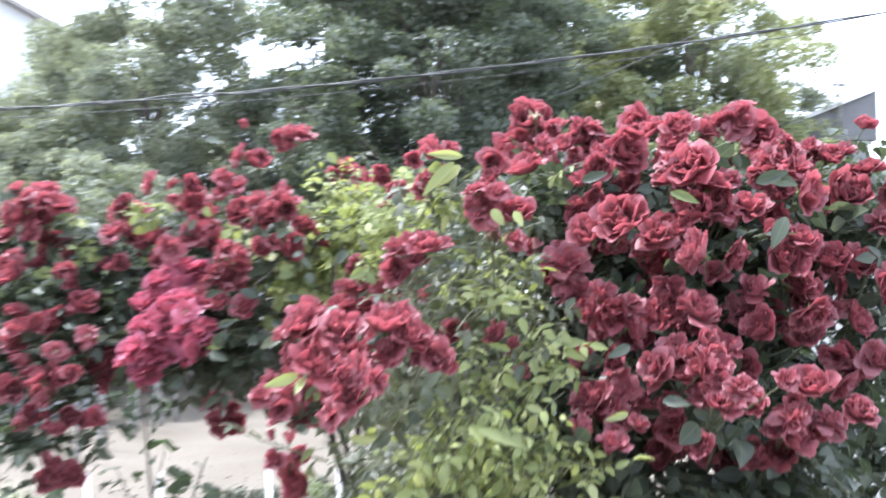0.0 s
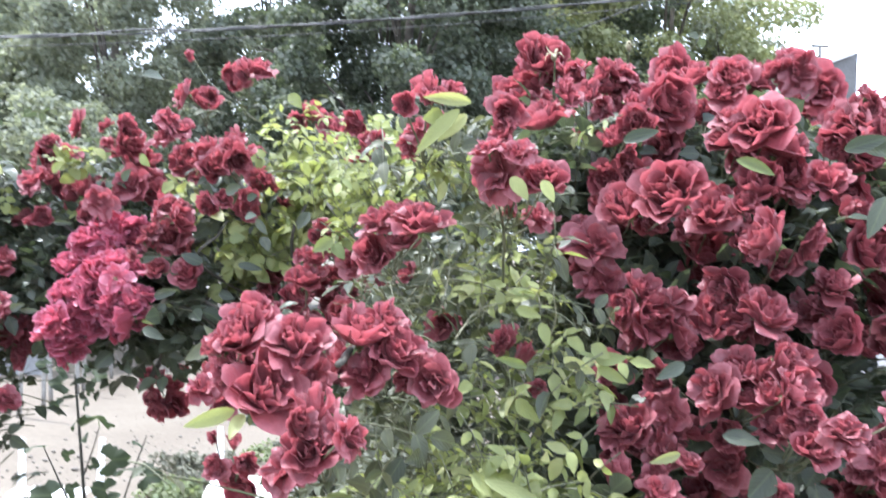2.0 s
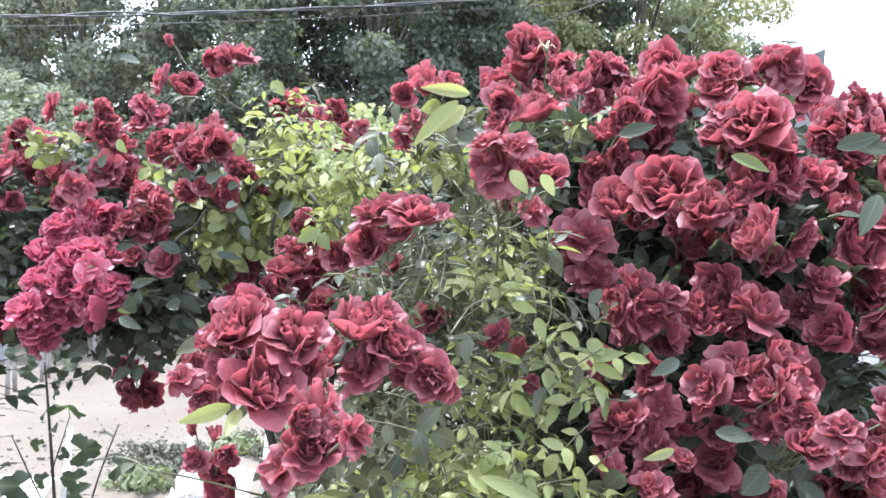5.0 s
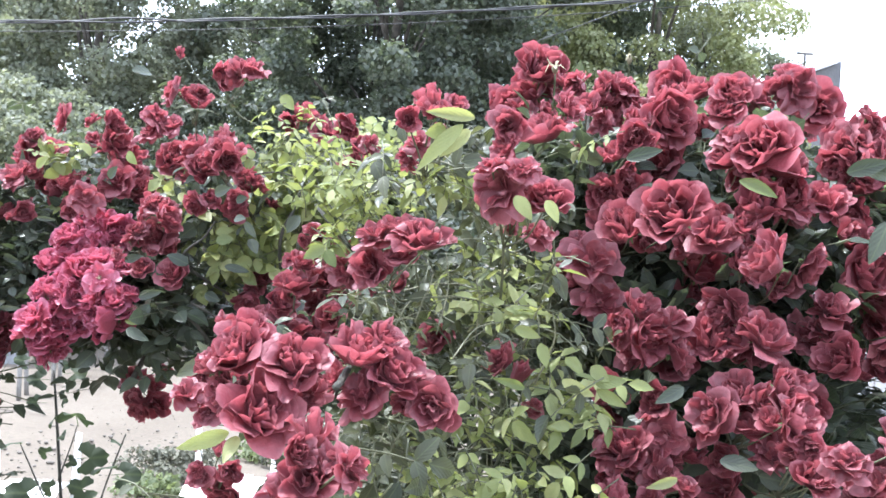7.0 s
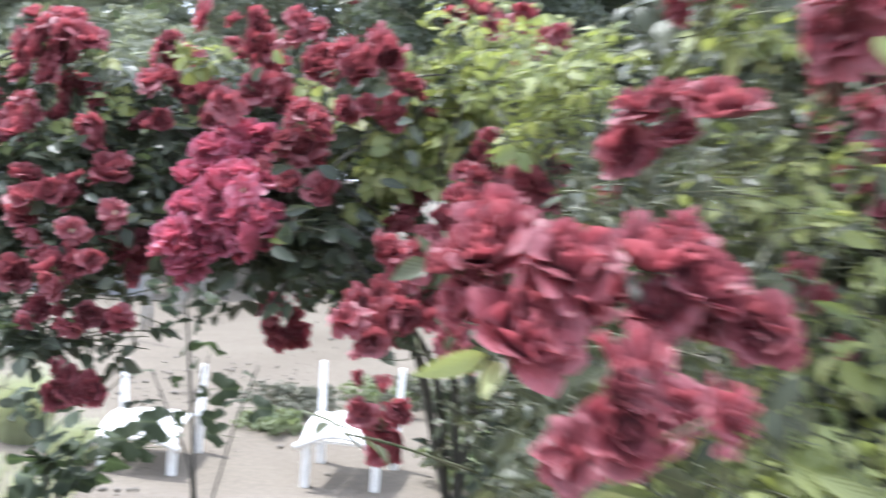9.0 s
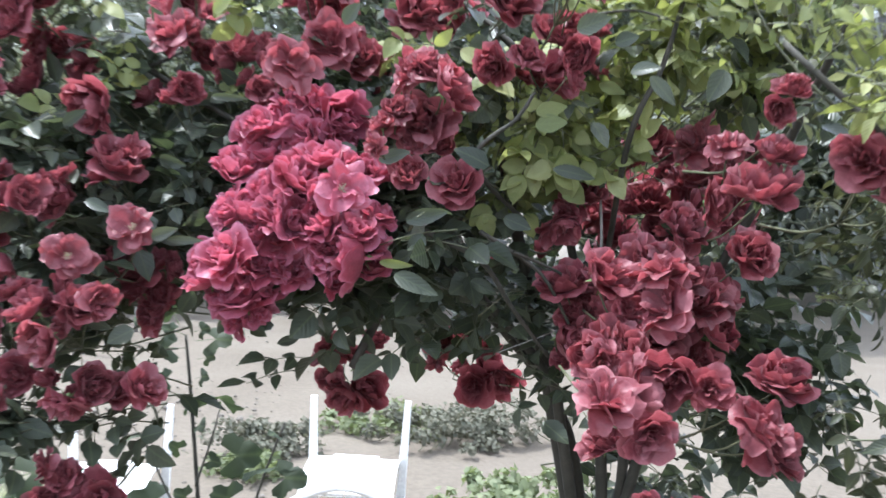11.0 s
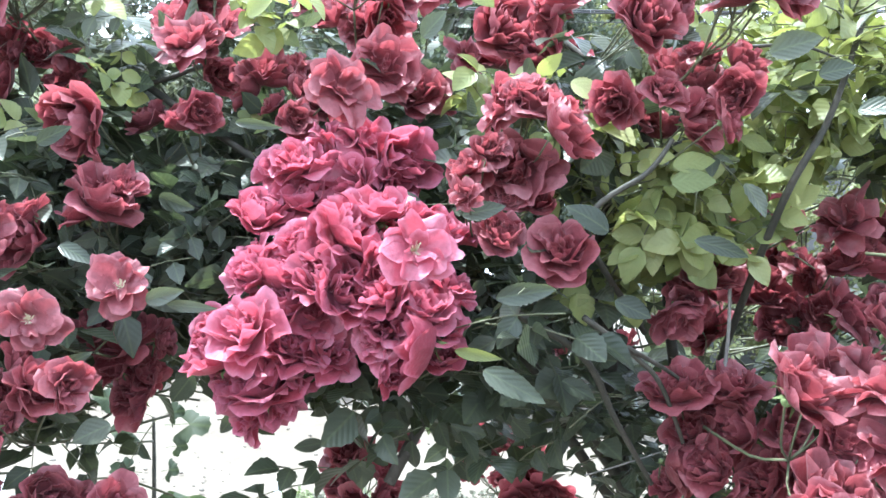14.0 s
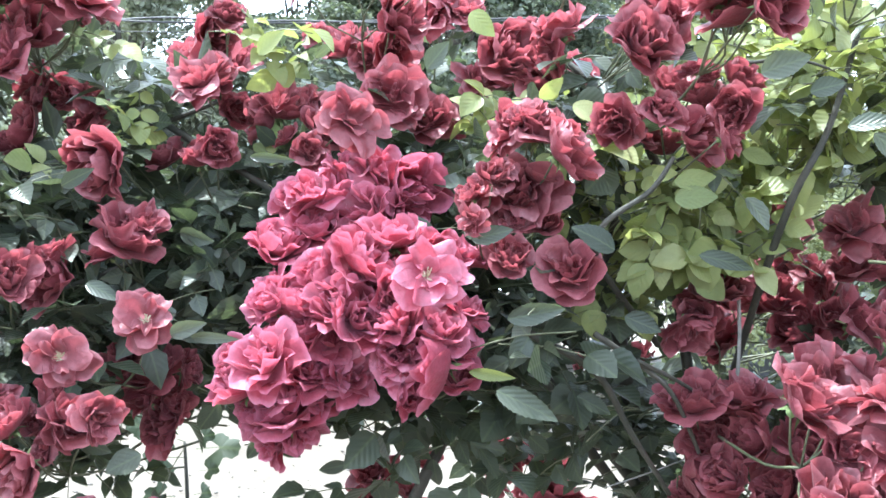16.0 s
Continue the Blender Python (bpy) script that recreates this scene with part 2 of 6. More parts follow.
def tubes(name, lines, mat):
    """Several tubes, (line, r0, r1, sides), as one mesh."""
    V, Fc = [], []
    for line, r0, r1, sides in lines:
        v, f = tube(line, r0, r1, sides)
        o = len(V)
        V += v
        Fc += [tuple(i + o for i in q) for q in f]
    return mesh_of(name, V, Fc, [mat])


def branching(name, node, lines, mat):
    """Tubes, (line, r0, r1), that all spring from one node, as one mesh."""
    V, Fc = [Vector(node)], []
    for line, r0, r1 in lines:
        v, f = tube(line, r0, r1, 5)
        o = len(V)
        V += v
        Fc += [tuple(i + o for i in q) for q in f[:-2]] + [tuple(i + o for i in f[-1])]
        Fc += [(0, o + (k + 1) % 5, o + k) for k in range(5)]
    return mesh_of(name, V, Fc, [mat])


def axes_to(z, spin=0.0):
    z = Vector(z).normalized()
    return z.to_track_quat("Z", "Y").to_matrix().to_4x4() @ Matrix.Rotation(spin, 4, "Z")


# ---- roses ----
def rose_mesh(name, seed, rings, petal, stamens=False, crush=0.05):
    """A bloom about one unit wide that faces +z. Rings: petals, lean from the axis at foot, belly and rim (degrees), length, half width, foot radius."""
    rnd = random.Random(seed)
    V, Fc, UV, S = [], [], [], []
    NA, NV = 10, 7
    V.append((0.0, 0.0, -0.005))
    UV.append((0.5, 0.0))
    number = 0
    for count, t0, t1, t2, length, half, foot in rings:
        turn = rnd.uniform(0, 6.28)
        for k in range(count):
            number += 1
            th = turn + 2 * math.pi * (k + rnd.uniform(-0.28, 0.28)) / count
            wild = 1.6 if rnd.random() < 0.12 else 1.0
            a0, a1, a2 = radians(t0 + rnd.uniform(-8, 8)), radians(t1 + rnd.uniform(-10, 10) * wild), radians(t2 + rnd.uniform(-18, 18) * wild)
            L, W = length * rnd.uniform(0.82, 1.1), half * rnd.uniform(0.85, 1.2)
            ph, ph2, wav, lean = rnd.uniform(0, 6.28), rnd.uniform(0, 6.28), rnd.uniform(0.035, 0.085), rnd.uniform(-0.3, 0.3)
            cup, roll = rnd.uniform(-0.01, 0.07), rnd.uniform(0.0, 0.8)
            o = len(V)
            notch = rnd.choice((0.0, 0.04, 0.08))
            rows, r, z = [], foot, 0.0
            for j in range(41):
                v = j / 40
                tilt = (1 - v) ** 2 * a0 + 2 * v * (1 - v) * a1 + v * v * a2 + roll * max(0.0, (v - 0.78) / 0.22) ** 2
                if j:
                    r += L / 40 * math.sin(tilt)
                    z += L / 40 * math.cos(tilt)
                rows.append((r, z, tilt))
            for j in range(NV):
                v0 = j / (NV - 1)
                for i in range(NA):
                    a = -1 + 2 * i / (NA - 1)
                    v = v0 * (1 - 0.34 * abs(a) ** 3.0 - notch * math.exp(-(a / 0.25) ** 2) * v0)
                    rr, z, tilt = rows[round(v * 40)]
                    rr = max(rr, 0.02)
                    w = W * (0.30 + 0.80 * math.sin(min(1.0, v0 / 0.72) * 1.571)) * (1.0 - 0.12 * max(0.0, v0 - 0.72) / 0.28)
                    da = a * w / (abs(rr) + 0.09) + lean * v * v * 0.4
                    ruf = wav * (math.sin(2.6 * a + ph) * v0 * v0 + 0.65 * math.sin(5.3 * a + ph2) * v0 ** 3 + 0.30 * math.sin(9.5 * a + ph + ph2) * v0 ** 5) - cup * a * a * v0
                    rr2 = rr + ruf * math.cos(tilt)
                    V.append((rr2 * math.cos(th + da), rr2 * math.sin(th + da), z - ruf * math.sin(tilt)))
                    UV.append((number + 0.02 + 0.96 * (a + 1) / 2, v0))
            for i in range(NA - 1):
                Fc.append((0, o + i + 1, o + i))
                S.append(0)
            for j in range(NV - 1):
                for i in range(NA - 1):
                    q = o + j * NA + i
                    Fc.append((q, q + 1, q + NA + 1, q + NA))
                    S.append(0)
    # no bloom is even: pressed and pulled out of round
    for i in range(1, len(V)):
        p = Vector(V[i])
        push = Vector((noise.noise(p * 2.4 + Vector((seed, 0, 0))), noise.noise(p * 2.4 + Vector((0, seed, 5))), noise.noise(p * 2.4 + Vector((7, 0, seed)))))
        fine = Vector((noise.noise(p * 7.0 + Vector((seed, 3, 0))), noise.noise(p * 7.0 + Vector((2, seed, 5))), noise.noise(p * 7.0 + Vector((7, 4, seed)))))
        k = min(1.0, p.length / 0.35)
        V[i] = tuple(p + push * 1.7 * crush * k + fine * 0.35 * crush * k * k)
    # scaled to one unit across
    reach = sorted(math.hypot(q[0], q[1]) for q in V)
    k = 0.5 / reach[int(len(reach) * 0.94)]
    V = [(q[0] * k, q[1] * k, q[2] * k) for q in V]
    # calyx with five sepals
    o = len(V)
    for zc, rc in ((-0.16, 0.025), (-0.14, 0.06), (-0.08, 0.07), (-0.03, 0.05)):
        for k in range(7):
            a = 2 * math.pi * k / 7
            V.append((rc * math.cos(a), rc * math.sin(a), zc))
            UV.append((0.5, 0.5))
    for j in range(3):
        for k in range(7):
            k2 = (k + 1) % 7
            Fc.append((o + j * 7 + k, o + j * 7 + k2, o + (j + 1) * 7 + k2, o + (j + 1) * 7 + k))
            S.append(1)
    for k in range(7):
        Fc.append((o + 21 + k, o + 21 + (k + 1) % 7, 0))
        S.append(1)
    for k in range(5):
        a = 2 * math.pi * k / 5
        c, s = math.cos(a), math.sin(a)
        o = len(V)
        Fc.append((o, o + 1, 0))
        S.append(1)
        for rr, ww, zz in ((0.06, 0.035, -0.04), (0.16, 0.03, -0.06), (0.26, 0.004, -0.14)):
            V += [(rr * c - ww * s, rr * s + ww * c, zz), (rr * c + ww * s, rr * s - ww * c, zz)]
            UV += [(0.5, 0.5)] * 2
        Fc += [(o, o + 1, o + 3, o + 2), (o + 2, o + 3, o + 5, o + 4)]
        S += [1, 1]
    if stamens:
        for k in range(26):
            a, rr, h = rnd.uniform(0, 6.28), rnd.uniform(0.0, 0.085), rnd.uniform(0.06, 0.12)
            x, y = rr * math.cos(a), rr * math.sin(a)
            o = len(V)
            t = 0.010
            V += [(x * 0.6 - t, y * 0.6, 0.0), (x * 0.6 + t, y * 0.6, 0.0), (x * 1.3 + t, y * 1.3 + t, h), (x * 1.3 - t, y * 1.3 - t, h), (x * 1.3, y * 1.3, h + 0.02)]
            UV += [(0.5, 0.5)] * 5
            Fc += [(o, o + 1, o + 2, o + 3), (o + 3, o + 2, o + 4), (0, o + 1, o)]
            S += [2, 2, 2]
    return mesh_of(name, V, Fc, [petal, CALYX, STAMEN], UV, S)


FULL = ((3, 25, -24, -30, 0.34, 0.13, 0.02), (4, 45, -8, -14, 0.42, 0.18, 0.03), (5, 62, 4, 2, 0.50, 0.24, 0.04), (6, 78, 14, 18, 0.56, 0.30, 0.05), (6, 88, 24, 40, 0.60, 0.34, 0.06), (5, 96, 40, 76, 0.62, 0.38, 0.07))
LOOSE = ((3, 40, -10, -6, 0.36, 0.17, 0.02), (4, 60, 6, 16, 0.44, 0.23, 0.03), (5, 76, 18, 34, 0.54, 0.31, 0.045), (6, 88, 34, 64, 0.60, 0.36, 0.05), (4, 98, 56, 98, 0.58, 0.36, 0.06))
CUPPED = ((3, 30, -20, -34, 0.36, 0.14, 0.02), (4, 50, -8, -20, 0.46, 0.20, 0.03), (5, 70, 2, -6, 0.56, 0.27, 0.05), (6, 82, 14, 14, 0.64, 0.31, 0.06), (6, 92, 26, 34, 0.66, 0.33, 0.07))
SPENT_ROSE = ((3, 50, 0, 20, 0.34, 0.16, 0.02), (5, 70, 22, 60, 0.46, 0.24, 0.03), (6, 84, 50, 96, 0.54, 0.28, 0.04), (6, 96, 80, 130, 0.56, 0.28, 0.05))
FLAT = ((3, 30, 42, 52, 0.30, 0.18, 0.05), (5, 52, 64, 80, 0.46, 0.27, 0.05), (5, 66, 84, 100, 0.50, 0.29, 0.055))
BUD = ((4, 24, -6, -14, 0.52, 0.14, 0.04), (4, 34, 0, -2, 0.56, 0.18, 0.05), (4, 44, 10, 30, 0.54, 0.21, 0.06))


def rose_set(petal, tone, calm):
    kinds = [rose_mesh(tone + "_bloom", 10 + i, r, petal, crush=c * calm) for i, (r, c) in enumerate(((FULL, 0.05), (FULL, 0.08), (FULL, 0.06), (LOOSE, 0.06), (LOOSE, 0.09), (LOOSE, 0.07), (CUPPED, 0.05), (CUPPED, 0.07), (CUPPED, 0.09), (SPENT_ROSE, 0.07), (SPENT_ROSE, 0.10), (FULL, 0.10)))]
    return {"double": kinds, "flat": [rose_mesh(tone + "_open_bloom", 40 + i, FLAT, petal, True) for i in range(2)], "bud": [rose_mesh(tone + "_bud", 50 + i, BUD, petal, crush=0.03) for i in range(3)]}


RED_ROSES, PINK_ROSES = rose_set(PETAL, "crimson", 0.8), rose_set(PETAL_PINK, "pink", 0.55)
OPEN = 1


def rose_cluster(bush, blooms, roses, face, core, label=""):
    """One cluster of blooms on its stalks. Blooms: x, y, z in metres and width in millimetres, OPEN for a flat one."""
    rnd = random.Random(int(1000 * abs(blooms[0][0] + 3 * blooms[0][2])) + len(blooms))
    mid = sum((Vector(b[:3]) for b in blooms), Vector()) / len(blooms)
    back = Vector((0.03 * (core[0] - mid.x), 1.0, -0.12)).normalized()
    node = mid + back * 0.13 + Vector((0, 0, -0.07))
    heads, lines = [], []
    for x, y, z, mm, *flat in blooms:
        p, size = Vector((x, y, z)), mm / 1000
        out = (p - mid) / 0.13
        out.y *= 0.4
        if out.length > 0.5:
            out = out.normalized() * 0.5
        way = out + Vector(face) + Vector((rnd.gauss(0, 0.50), rnd.gauss(0, 0.25), rnd.gauss(0, 0.45)))
        way.normalize()
        if flat:
            pool, grow, lift = roses["flat"], 0.98, 0.06
            way = (Vector((0.15, -0.9, 0.35)) + Vector((rnd.gauss(0, 0.1), 0, rnd.gauss(0, 0.1)))).normalized()
        elif size < 0.034:
            pool, grow, lift = roses["bud"], 1.5, 0.3
            way = (way + Vector((0, 0, 1.2))).normalized()
        else:
            pool, grow, lift = roses["double"], 1.06 if roses is PINK_ROSES else 0.94, 0.25
        foot = p - way * lift * size
        heads.append((pool[rnd.randrange(len(pool))], foot, way, size * grow, rnd.uniform(0, 6.28)))
        tip = foot - way * 0.13 * size * grow
        lines.append((spline([node, (node + tip) / 2 + Vector((rnd.gauss(0, 0.01), rnd.gauss(0, 0.01), -0.015)), tip], 3), 0.0019, 0.0016))
    inward = Vector(core) - node
    inward = inward.normalized() * min(0.12, inward.length) + Vector((0, 0.08, 0))
    lines.append((spline([node, node + inward * 0.4 + Vector((0, 0, -0.015)), node + inward], 3), 0.0022, 0.0028))
    cl = part("flower_stalk", branching("flower_stalk", node, lines, TWIG), bush, label)
    for me, foot, way, size, spin in heads:
        part("bloom", me, cl, place=Matrix.Translation(foot) @ axes_to(way, spin) @ Matrix.Diagonal((size * rnd.uniform(0.9, 1.08), size * rnd.uniform(0.9, 1.08), size * rnd.uniform(0.85, 1.12), 1)))
    return cl


# ---- leaves ----
def leaflet(length, width, steps, fold=0.35, droop=0.25, teeth=0.0):
    """A pointed oval leaflet along +x, folded on its midrib."""
    V, UV, Fc = [], [], []
    for j in range(steps + 1):
        v = j / steps
        w = width * 0.5 * (math.sin(math.pi * v ** 0.80) ** 0.80 if 0 < j < steps else 0.02)
        if teeth and 0 < j < steps:
            w *= 1 + (teeth if j % 2 else -teeth)
        z = -droop * length * v * v
        x = length * v
        V += [(x, w, z + fold * w), (x, 0, z), (x, -w, z + fold * w)]
        UV += [(0.5 + w / width, v), (0.5, v), (0.5 - w / width, v)]
    for j in range(steps):
        q = 3 * j
        Fc += [(q, q + 1, q + 4, q + 3), (q + 1, q + 2, q + 5, q + 4)]
    return V, UV, Fc


def spray(seed, steps, teeth=0.0, pairs=2, length=0.058, slim=0.64):
    """A rose leaf along +x: a stalk with leaflets in pairs and one at its tip."""
    rnd = random.Random(seed)
    V, UV, Fc, S = [], [], [], []
    total = length * 2.3

    def add(v, uv, f, m, slot):
        o = len(V)
        V.extend(m @ Vector(q) for q in v)
        UV.extend(uv)
        Fc.extend(tuple(i + o for i in q) for q in f)
        S.extend([slot] * len(f))

    stalk = spline([(0, 0, 0), (total * 0.5, 0, 0.006), (total, 0, -0.004)], 2)
    v, f = tube(stalk, 0.0014, 0.0009, 3)
    add(v, [(0.5, 0.5)] * len(v), f, Matrix(), 1)
    spots = [(total * (0.42 + 0.40 * i), s * radians(rnd.uniform(52, 68)), 0.72 + 0.22 * i) for i in range(pairs) for s in (1, -1)] + [(total, 0.0, 1.12)]
    for x, a, k in spots:
        v, uv, f = leaflet(length * k * rnd.uniform(0.9, 1.1), length * k * slim * rnd.uniform(0.9, 1.1), steps, rnd.uniform(0.15, 0.5), rnd.uniform(0.05, 0.4), teeth)
        m = Matrix.Translation((x, 0, 0.002)) @ Matrix.Rotation(a, 4, "Z") @ Matrix.Rotation(rnd.gauss(0, 0.30), 4, "X") @ Matrix.Rotation(rnd.gauss(0.1, 0.25), 4, "Y")
        add(v, uv, f, m, 0)
    return V, UV, Fc, S


def leaf_frames(spots, rnd, up=0.75, out=(0, -0.5, 0), front=-0.25):
    """A pose for each leaf: it reaches outward and its face looks mostly up."""
    frames = []
    for p in spots:
        d = Vector((rnd.gauss(0, 1), rnd.gauss(0, 1), rnd.gauss(-0.15, 0.45))) + Vector(out) * 0.9
        d.normalize()
        n = Vector((rnd.gauss(0, 0.45), rnd.gauss(front, 0.45), up))
        n = (n - d * n.dot(d)).normalized()
        side = n.cross(d)
        s = rnd.uniform(0.75, 1.3)
        frames.append(Matrix(((d.x * s, side.x * s, n.x * s, p[0] - 0.07 * d.x), (d.y * s, side.y * s, n.y * s, p[1] - 0.07 * d.y), (d.z * s, side.z * s, n.z * s, p[2] - 0.07 * d.z), (0, 0, 0, 1))))
    return frames


def foliage(name, frames, sprays, mats, parent, label):
    """Many leaves joined into one mesh."""
    bases = [(np.array([tuple(q) for q in v]), uv, f, s) for v, uv, f, s in sprays]
    V, UV, Fc, S, o = [], [], [], [], 0
    for i, m in enumerate(frames):
        v, uv, f, s = bases[i % len(bases)]
        a = np.array(m)
        V.append(v @ a[:3, :3].T + a[:3, 3])
        UV += uv
        Fc += [tuple(k + o for k in q) for q in f]
        S += s
        o += len(v)
    me = mesh_of(name, np.concatenate(V), Fc, mats, UV, S)
    return part(name, me, parent, label, kind="stuff")


def cloud(rnd, n, centre, radii):
    """Points in an ellipsoid, thicker towards its skin."""
    out = []
    for _ in range(n):
        v = Vector((rnd.gauss(0, 1), rnd.gauss(0, 1), rnd.gauss(0, 1))).normalized() * rnd.random() ** 0.45
        out.append(Vector(centre) + Vector((v.x * radii[0], v.y * radii[1], v.z * radii[2])))
    return out


# ---- ground ----
def eased(u):
    u = max(0.0, min(1.0, u))
    return u * u * (3 - 2 * u)


def low(y):
    """The level of the ground: it steps down behind the roses and comes up again towards the trees."""
    return -0.42 * eased((y - 4.9) / 1.6) * (1 - eased((y - 15) / 4))


def ground_sheet():
    rnd = random.Random(3)
    half = [0.0]
    step = 0.22
    while half[-1] < 900:
        half.append(half[-1] + step)
        if half[-1] > 7:
            step *= 1.16
    axis = [-h for h in half[:0:-1]] + half
    n = len(axis)
    V = []
    for y in axis:
        for x in axis:
            yy = y + 6
            near = max(0.0, 1 - max(abs(x), abs(y)) / 30)
            h = 0.05 * noise.noise((x * 0.7, yy * 0.7, 1.0)) + 0.025 * noise.noise((x * 2.3, yy * 2.3, 5.0))
            ridge = 0.05 * math.exp(-((yy - 8.4 - 0.25 * x) / 0.5) ** 2)
            V.append((x, yy, (h + ridge) * near - 0.03 + low(yy)))
    Fc = [(j * n + i, j * n + i + 1, (j + 1) * n + i + 1, (j + 1) * n + i) for j in range(n - 1) for i in range(n - 1)]
    ob = new("ground", mesh_of("ground", V, Fc, [SAND]))
    return tagged(ob, "dry pale sandy garden soil with clods", "ground", kind="structure")


ground_sheet()


def clod_mesh(seed):
    rnd = random.Random(seed)
    bm = bmesh.new()
    bmesh.ops.create_icosphere(bm, subdivisions=2, radius=1.0)
    for v in bm.verts:
        k = 1 + 0.35 * noise.noise(v.co * 1.3 + Vector((seed * 3.7, 0, 0)))
        v.co = Vector((v.co.x * k, v.co.y * k * 0.85, v.co.z * k * 0.6))
    me = bpy.data.meshes.new("clod")
    bm.to_mesh(me)
    bm.free()
    me.materials.append(STONE)
    return me


def clods():
    rnd = random.Random(8)
    src = []
    for s in range(4):
        me = clod_mesh(s)
        src.append((np.array([tuple(v.co) for v in me.vertices]), [tuple(p.vertices) for p in me.polygons]))
        bpy.data.meshes.remove(me)
    V, Fc, o = [], [], 0
    for i in range(520):
        if i < 220:
            x, y = rnd.gauss(-2.7, 0.5), rnd.gauss(9.3, 1.1)
        else:
            x, y = rnd.uniform(-6, 3), rnd.uniform(4.5, 14)
        r = abs(rnd.gauss(0.006, 0.008)) + 0.004
        v, f = src[i % 4]
        a = rnd.uniform(0, 6.28)
        m = np.array([[math.cos(a), -math.sin(a), 0], [math.sin(a), math.cos(a), 0], [0, 0, 1]]) * r
        V.append(v @ m.T + np.array([x, y, -0.02 + 0.1 * r + low(y)]))
        Fc += [tuple(k + o for k in q) for q in f]
        o += len(v)
    ob = new("clods", mesh_of("clods", np.concatenate(V), Fc, [STONE]))
    tagged(ob, "loose pale clods of dry soil scattered on the ground", "soil clods", kind="stuff")


clods()


# ---- trees and hedge ----
def leaf_cards(rnd, centres, count, spread, size, mat, name):
    """Small folded leaves strewn round the centres."""
    g = np.random.RandomState(rnd.randrange(10 ** 6))
    c = np.array([tuple(p) for p in centres])
    n = len(c) * count
    out = g.normal(0, 1, (n, 3)) + np.array([0, 0, 0.35])
    out /= np.linalg.norm(out, axis=1)[:, None]
    reach = spread * 1.55 * g.uniform(0.30, 1.0, (n, 1)) ** 0.5 * np.repeat(g.uniform(0.6, 1.25, (len(c), 1)), count, axis=0)
    base = np.repeat(c, count, axis=0) + out * reach * np.array([1, 1, 0.7])
    d = g.normal(0, 1, (n, 3)) + np.array([0, 0, -0.5])
    d /= np.linalg.norm(d, axis=1)[:, None]
    nrm = g.normal(0, 0.42, (n, 3)) + out * 0.75 + np.array([0, -0.1, 0.45])
    nrm -= d * np.sum(nrm * d, axis=1)[:, None]
    nrm /= np.linalg.norm(nrm, axis=1)[:, None]
    s = np.cross(nrm, d)
    L = size * g.uniform(0.6, 1.3, (n, 1))
    W = L * 0.38
    v = np.stack([base, base + d * L * 0.45 + s * W + nrm * W * 0.35, base + d * L, base + d * L * 0.45 - s * W + nrm * W * 0.35], axis=1).reshape(-1, 3)
    f = [q for i in range(0, 4 * n, 4) for q in ((i, i + 1, i + 2), (i, i + 2, i + 3))]
    return mesh_of(name, v, f, [mat])


def tree(x, y, height, crown, foot, leaf, seed, label, clumps=80, count=150, size=0.13, spread=0.42, name="tree", trunk=True):
    count, size = int(count * 1.2), size * 0.86
    rnd = random.Random(seed)
    t = thing(name, pose(x, y, 0), label, "tree" if trunk else "shrub")
    mid = Vector((0, 0, (height + foot) / 2))
    rz = (height - foot) / 2
    centres = []
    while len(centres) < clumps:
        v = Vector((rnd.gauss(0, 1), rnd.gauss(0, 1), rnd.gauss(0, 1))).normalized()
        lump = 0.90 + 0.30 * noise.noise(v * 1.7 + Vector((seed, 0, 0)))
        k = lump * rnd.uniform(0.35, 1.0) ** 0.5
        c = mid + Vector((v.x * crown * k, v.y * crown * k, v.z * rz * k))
        # sky hole fitted to the camera's view, along sight lines from the viewpoint
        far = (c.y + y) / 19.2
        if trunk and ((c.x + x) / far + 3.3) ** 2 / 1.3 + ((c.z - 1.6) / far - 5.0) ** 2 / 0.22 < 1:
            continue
        # a second hole fitted to the view, towards the white house
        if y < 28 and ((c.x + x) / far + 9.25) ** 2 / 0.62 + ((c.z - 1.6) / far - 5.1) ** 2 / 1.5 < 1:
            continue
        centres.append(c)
    if trunk:
        tr = spline([(0, 0, -0.2), (0.1, 0.05, foot * 0.6), (-0.1, 0.1, foot + rz * 0.5), (0.15, 0, foot + rz * 1.3)], 5)
        part("trunk", tubes("trunk", [(tr, 0.05 * height * 0.55, 0.05, 10)], BARK), t)
        root = lambda c: tr[min(len(tr) - 1, int(len(tr) * (0.4 + 0.5 * (c.z - foot) / (height - foot))))]
    else:
        root = lambda c: Vector((c.x * 0.2, c.y * 0.2, 0.0))
    for c in centres[: 14 if trunk else 8]:
        a = root(c)
        line = spline([a, (a + c) / 2 + Vector((0, 0, 0.2 * rz * rnd.random())), c], 4)
        part("limb", tubes("limb", [(line, 0.05 if trunk else 0.02, 0.012, 5)], BARK), t)
    part("crown", leaf_cards(rnd, centres, count, spread, size, leaf, "crown"), t, kind="stuff")
    return t


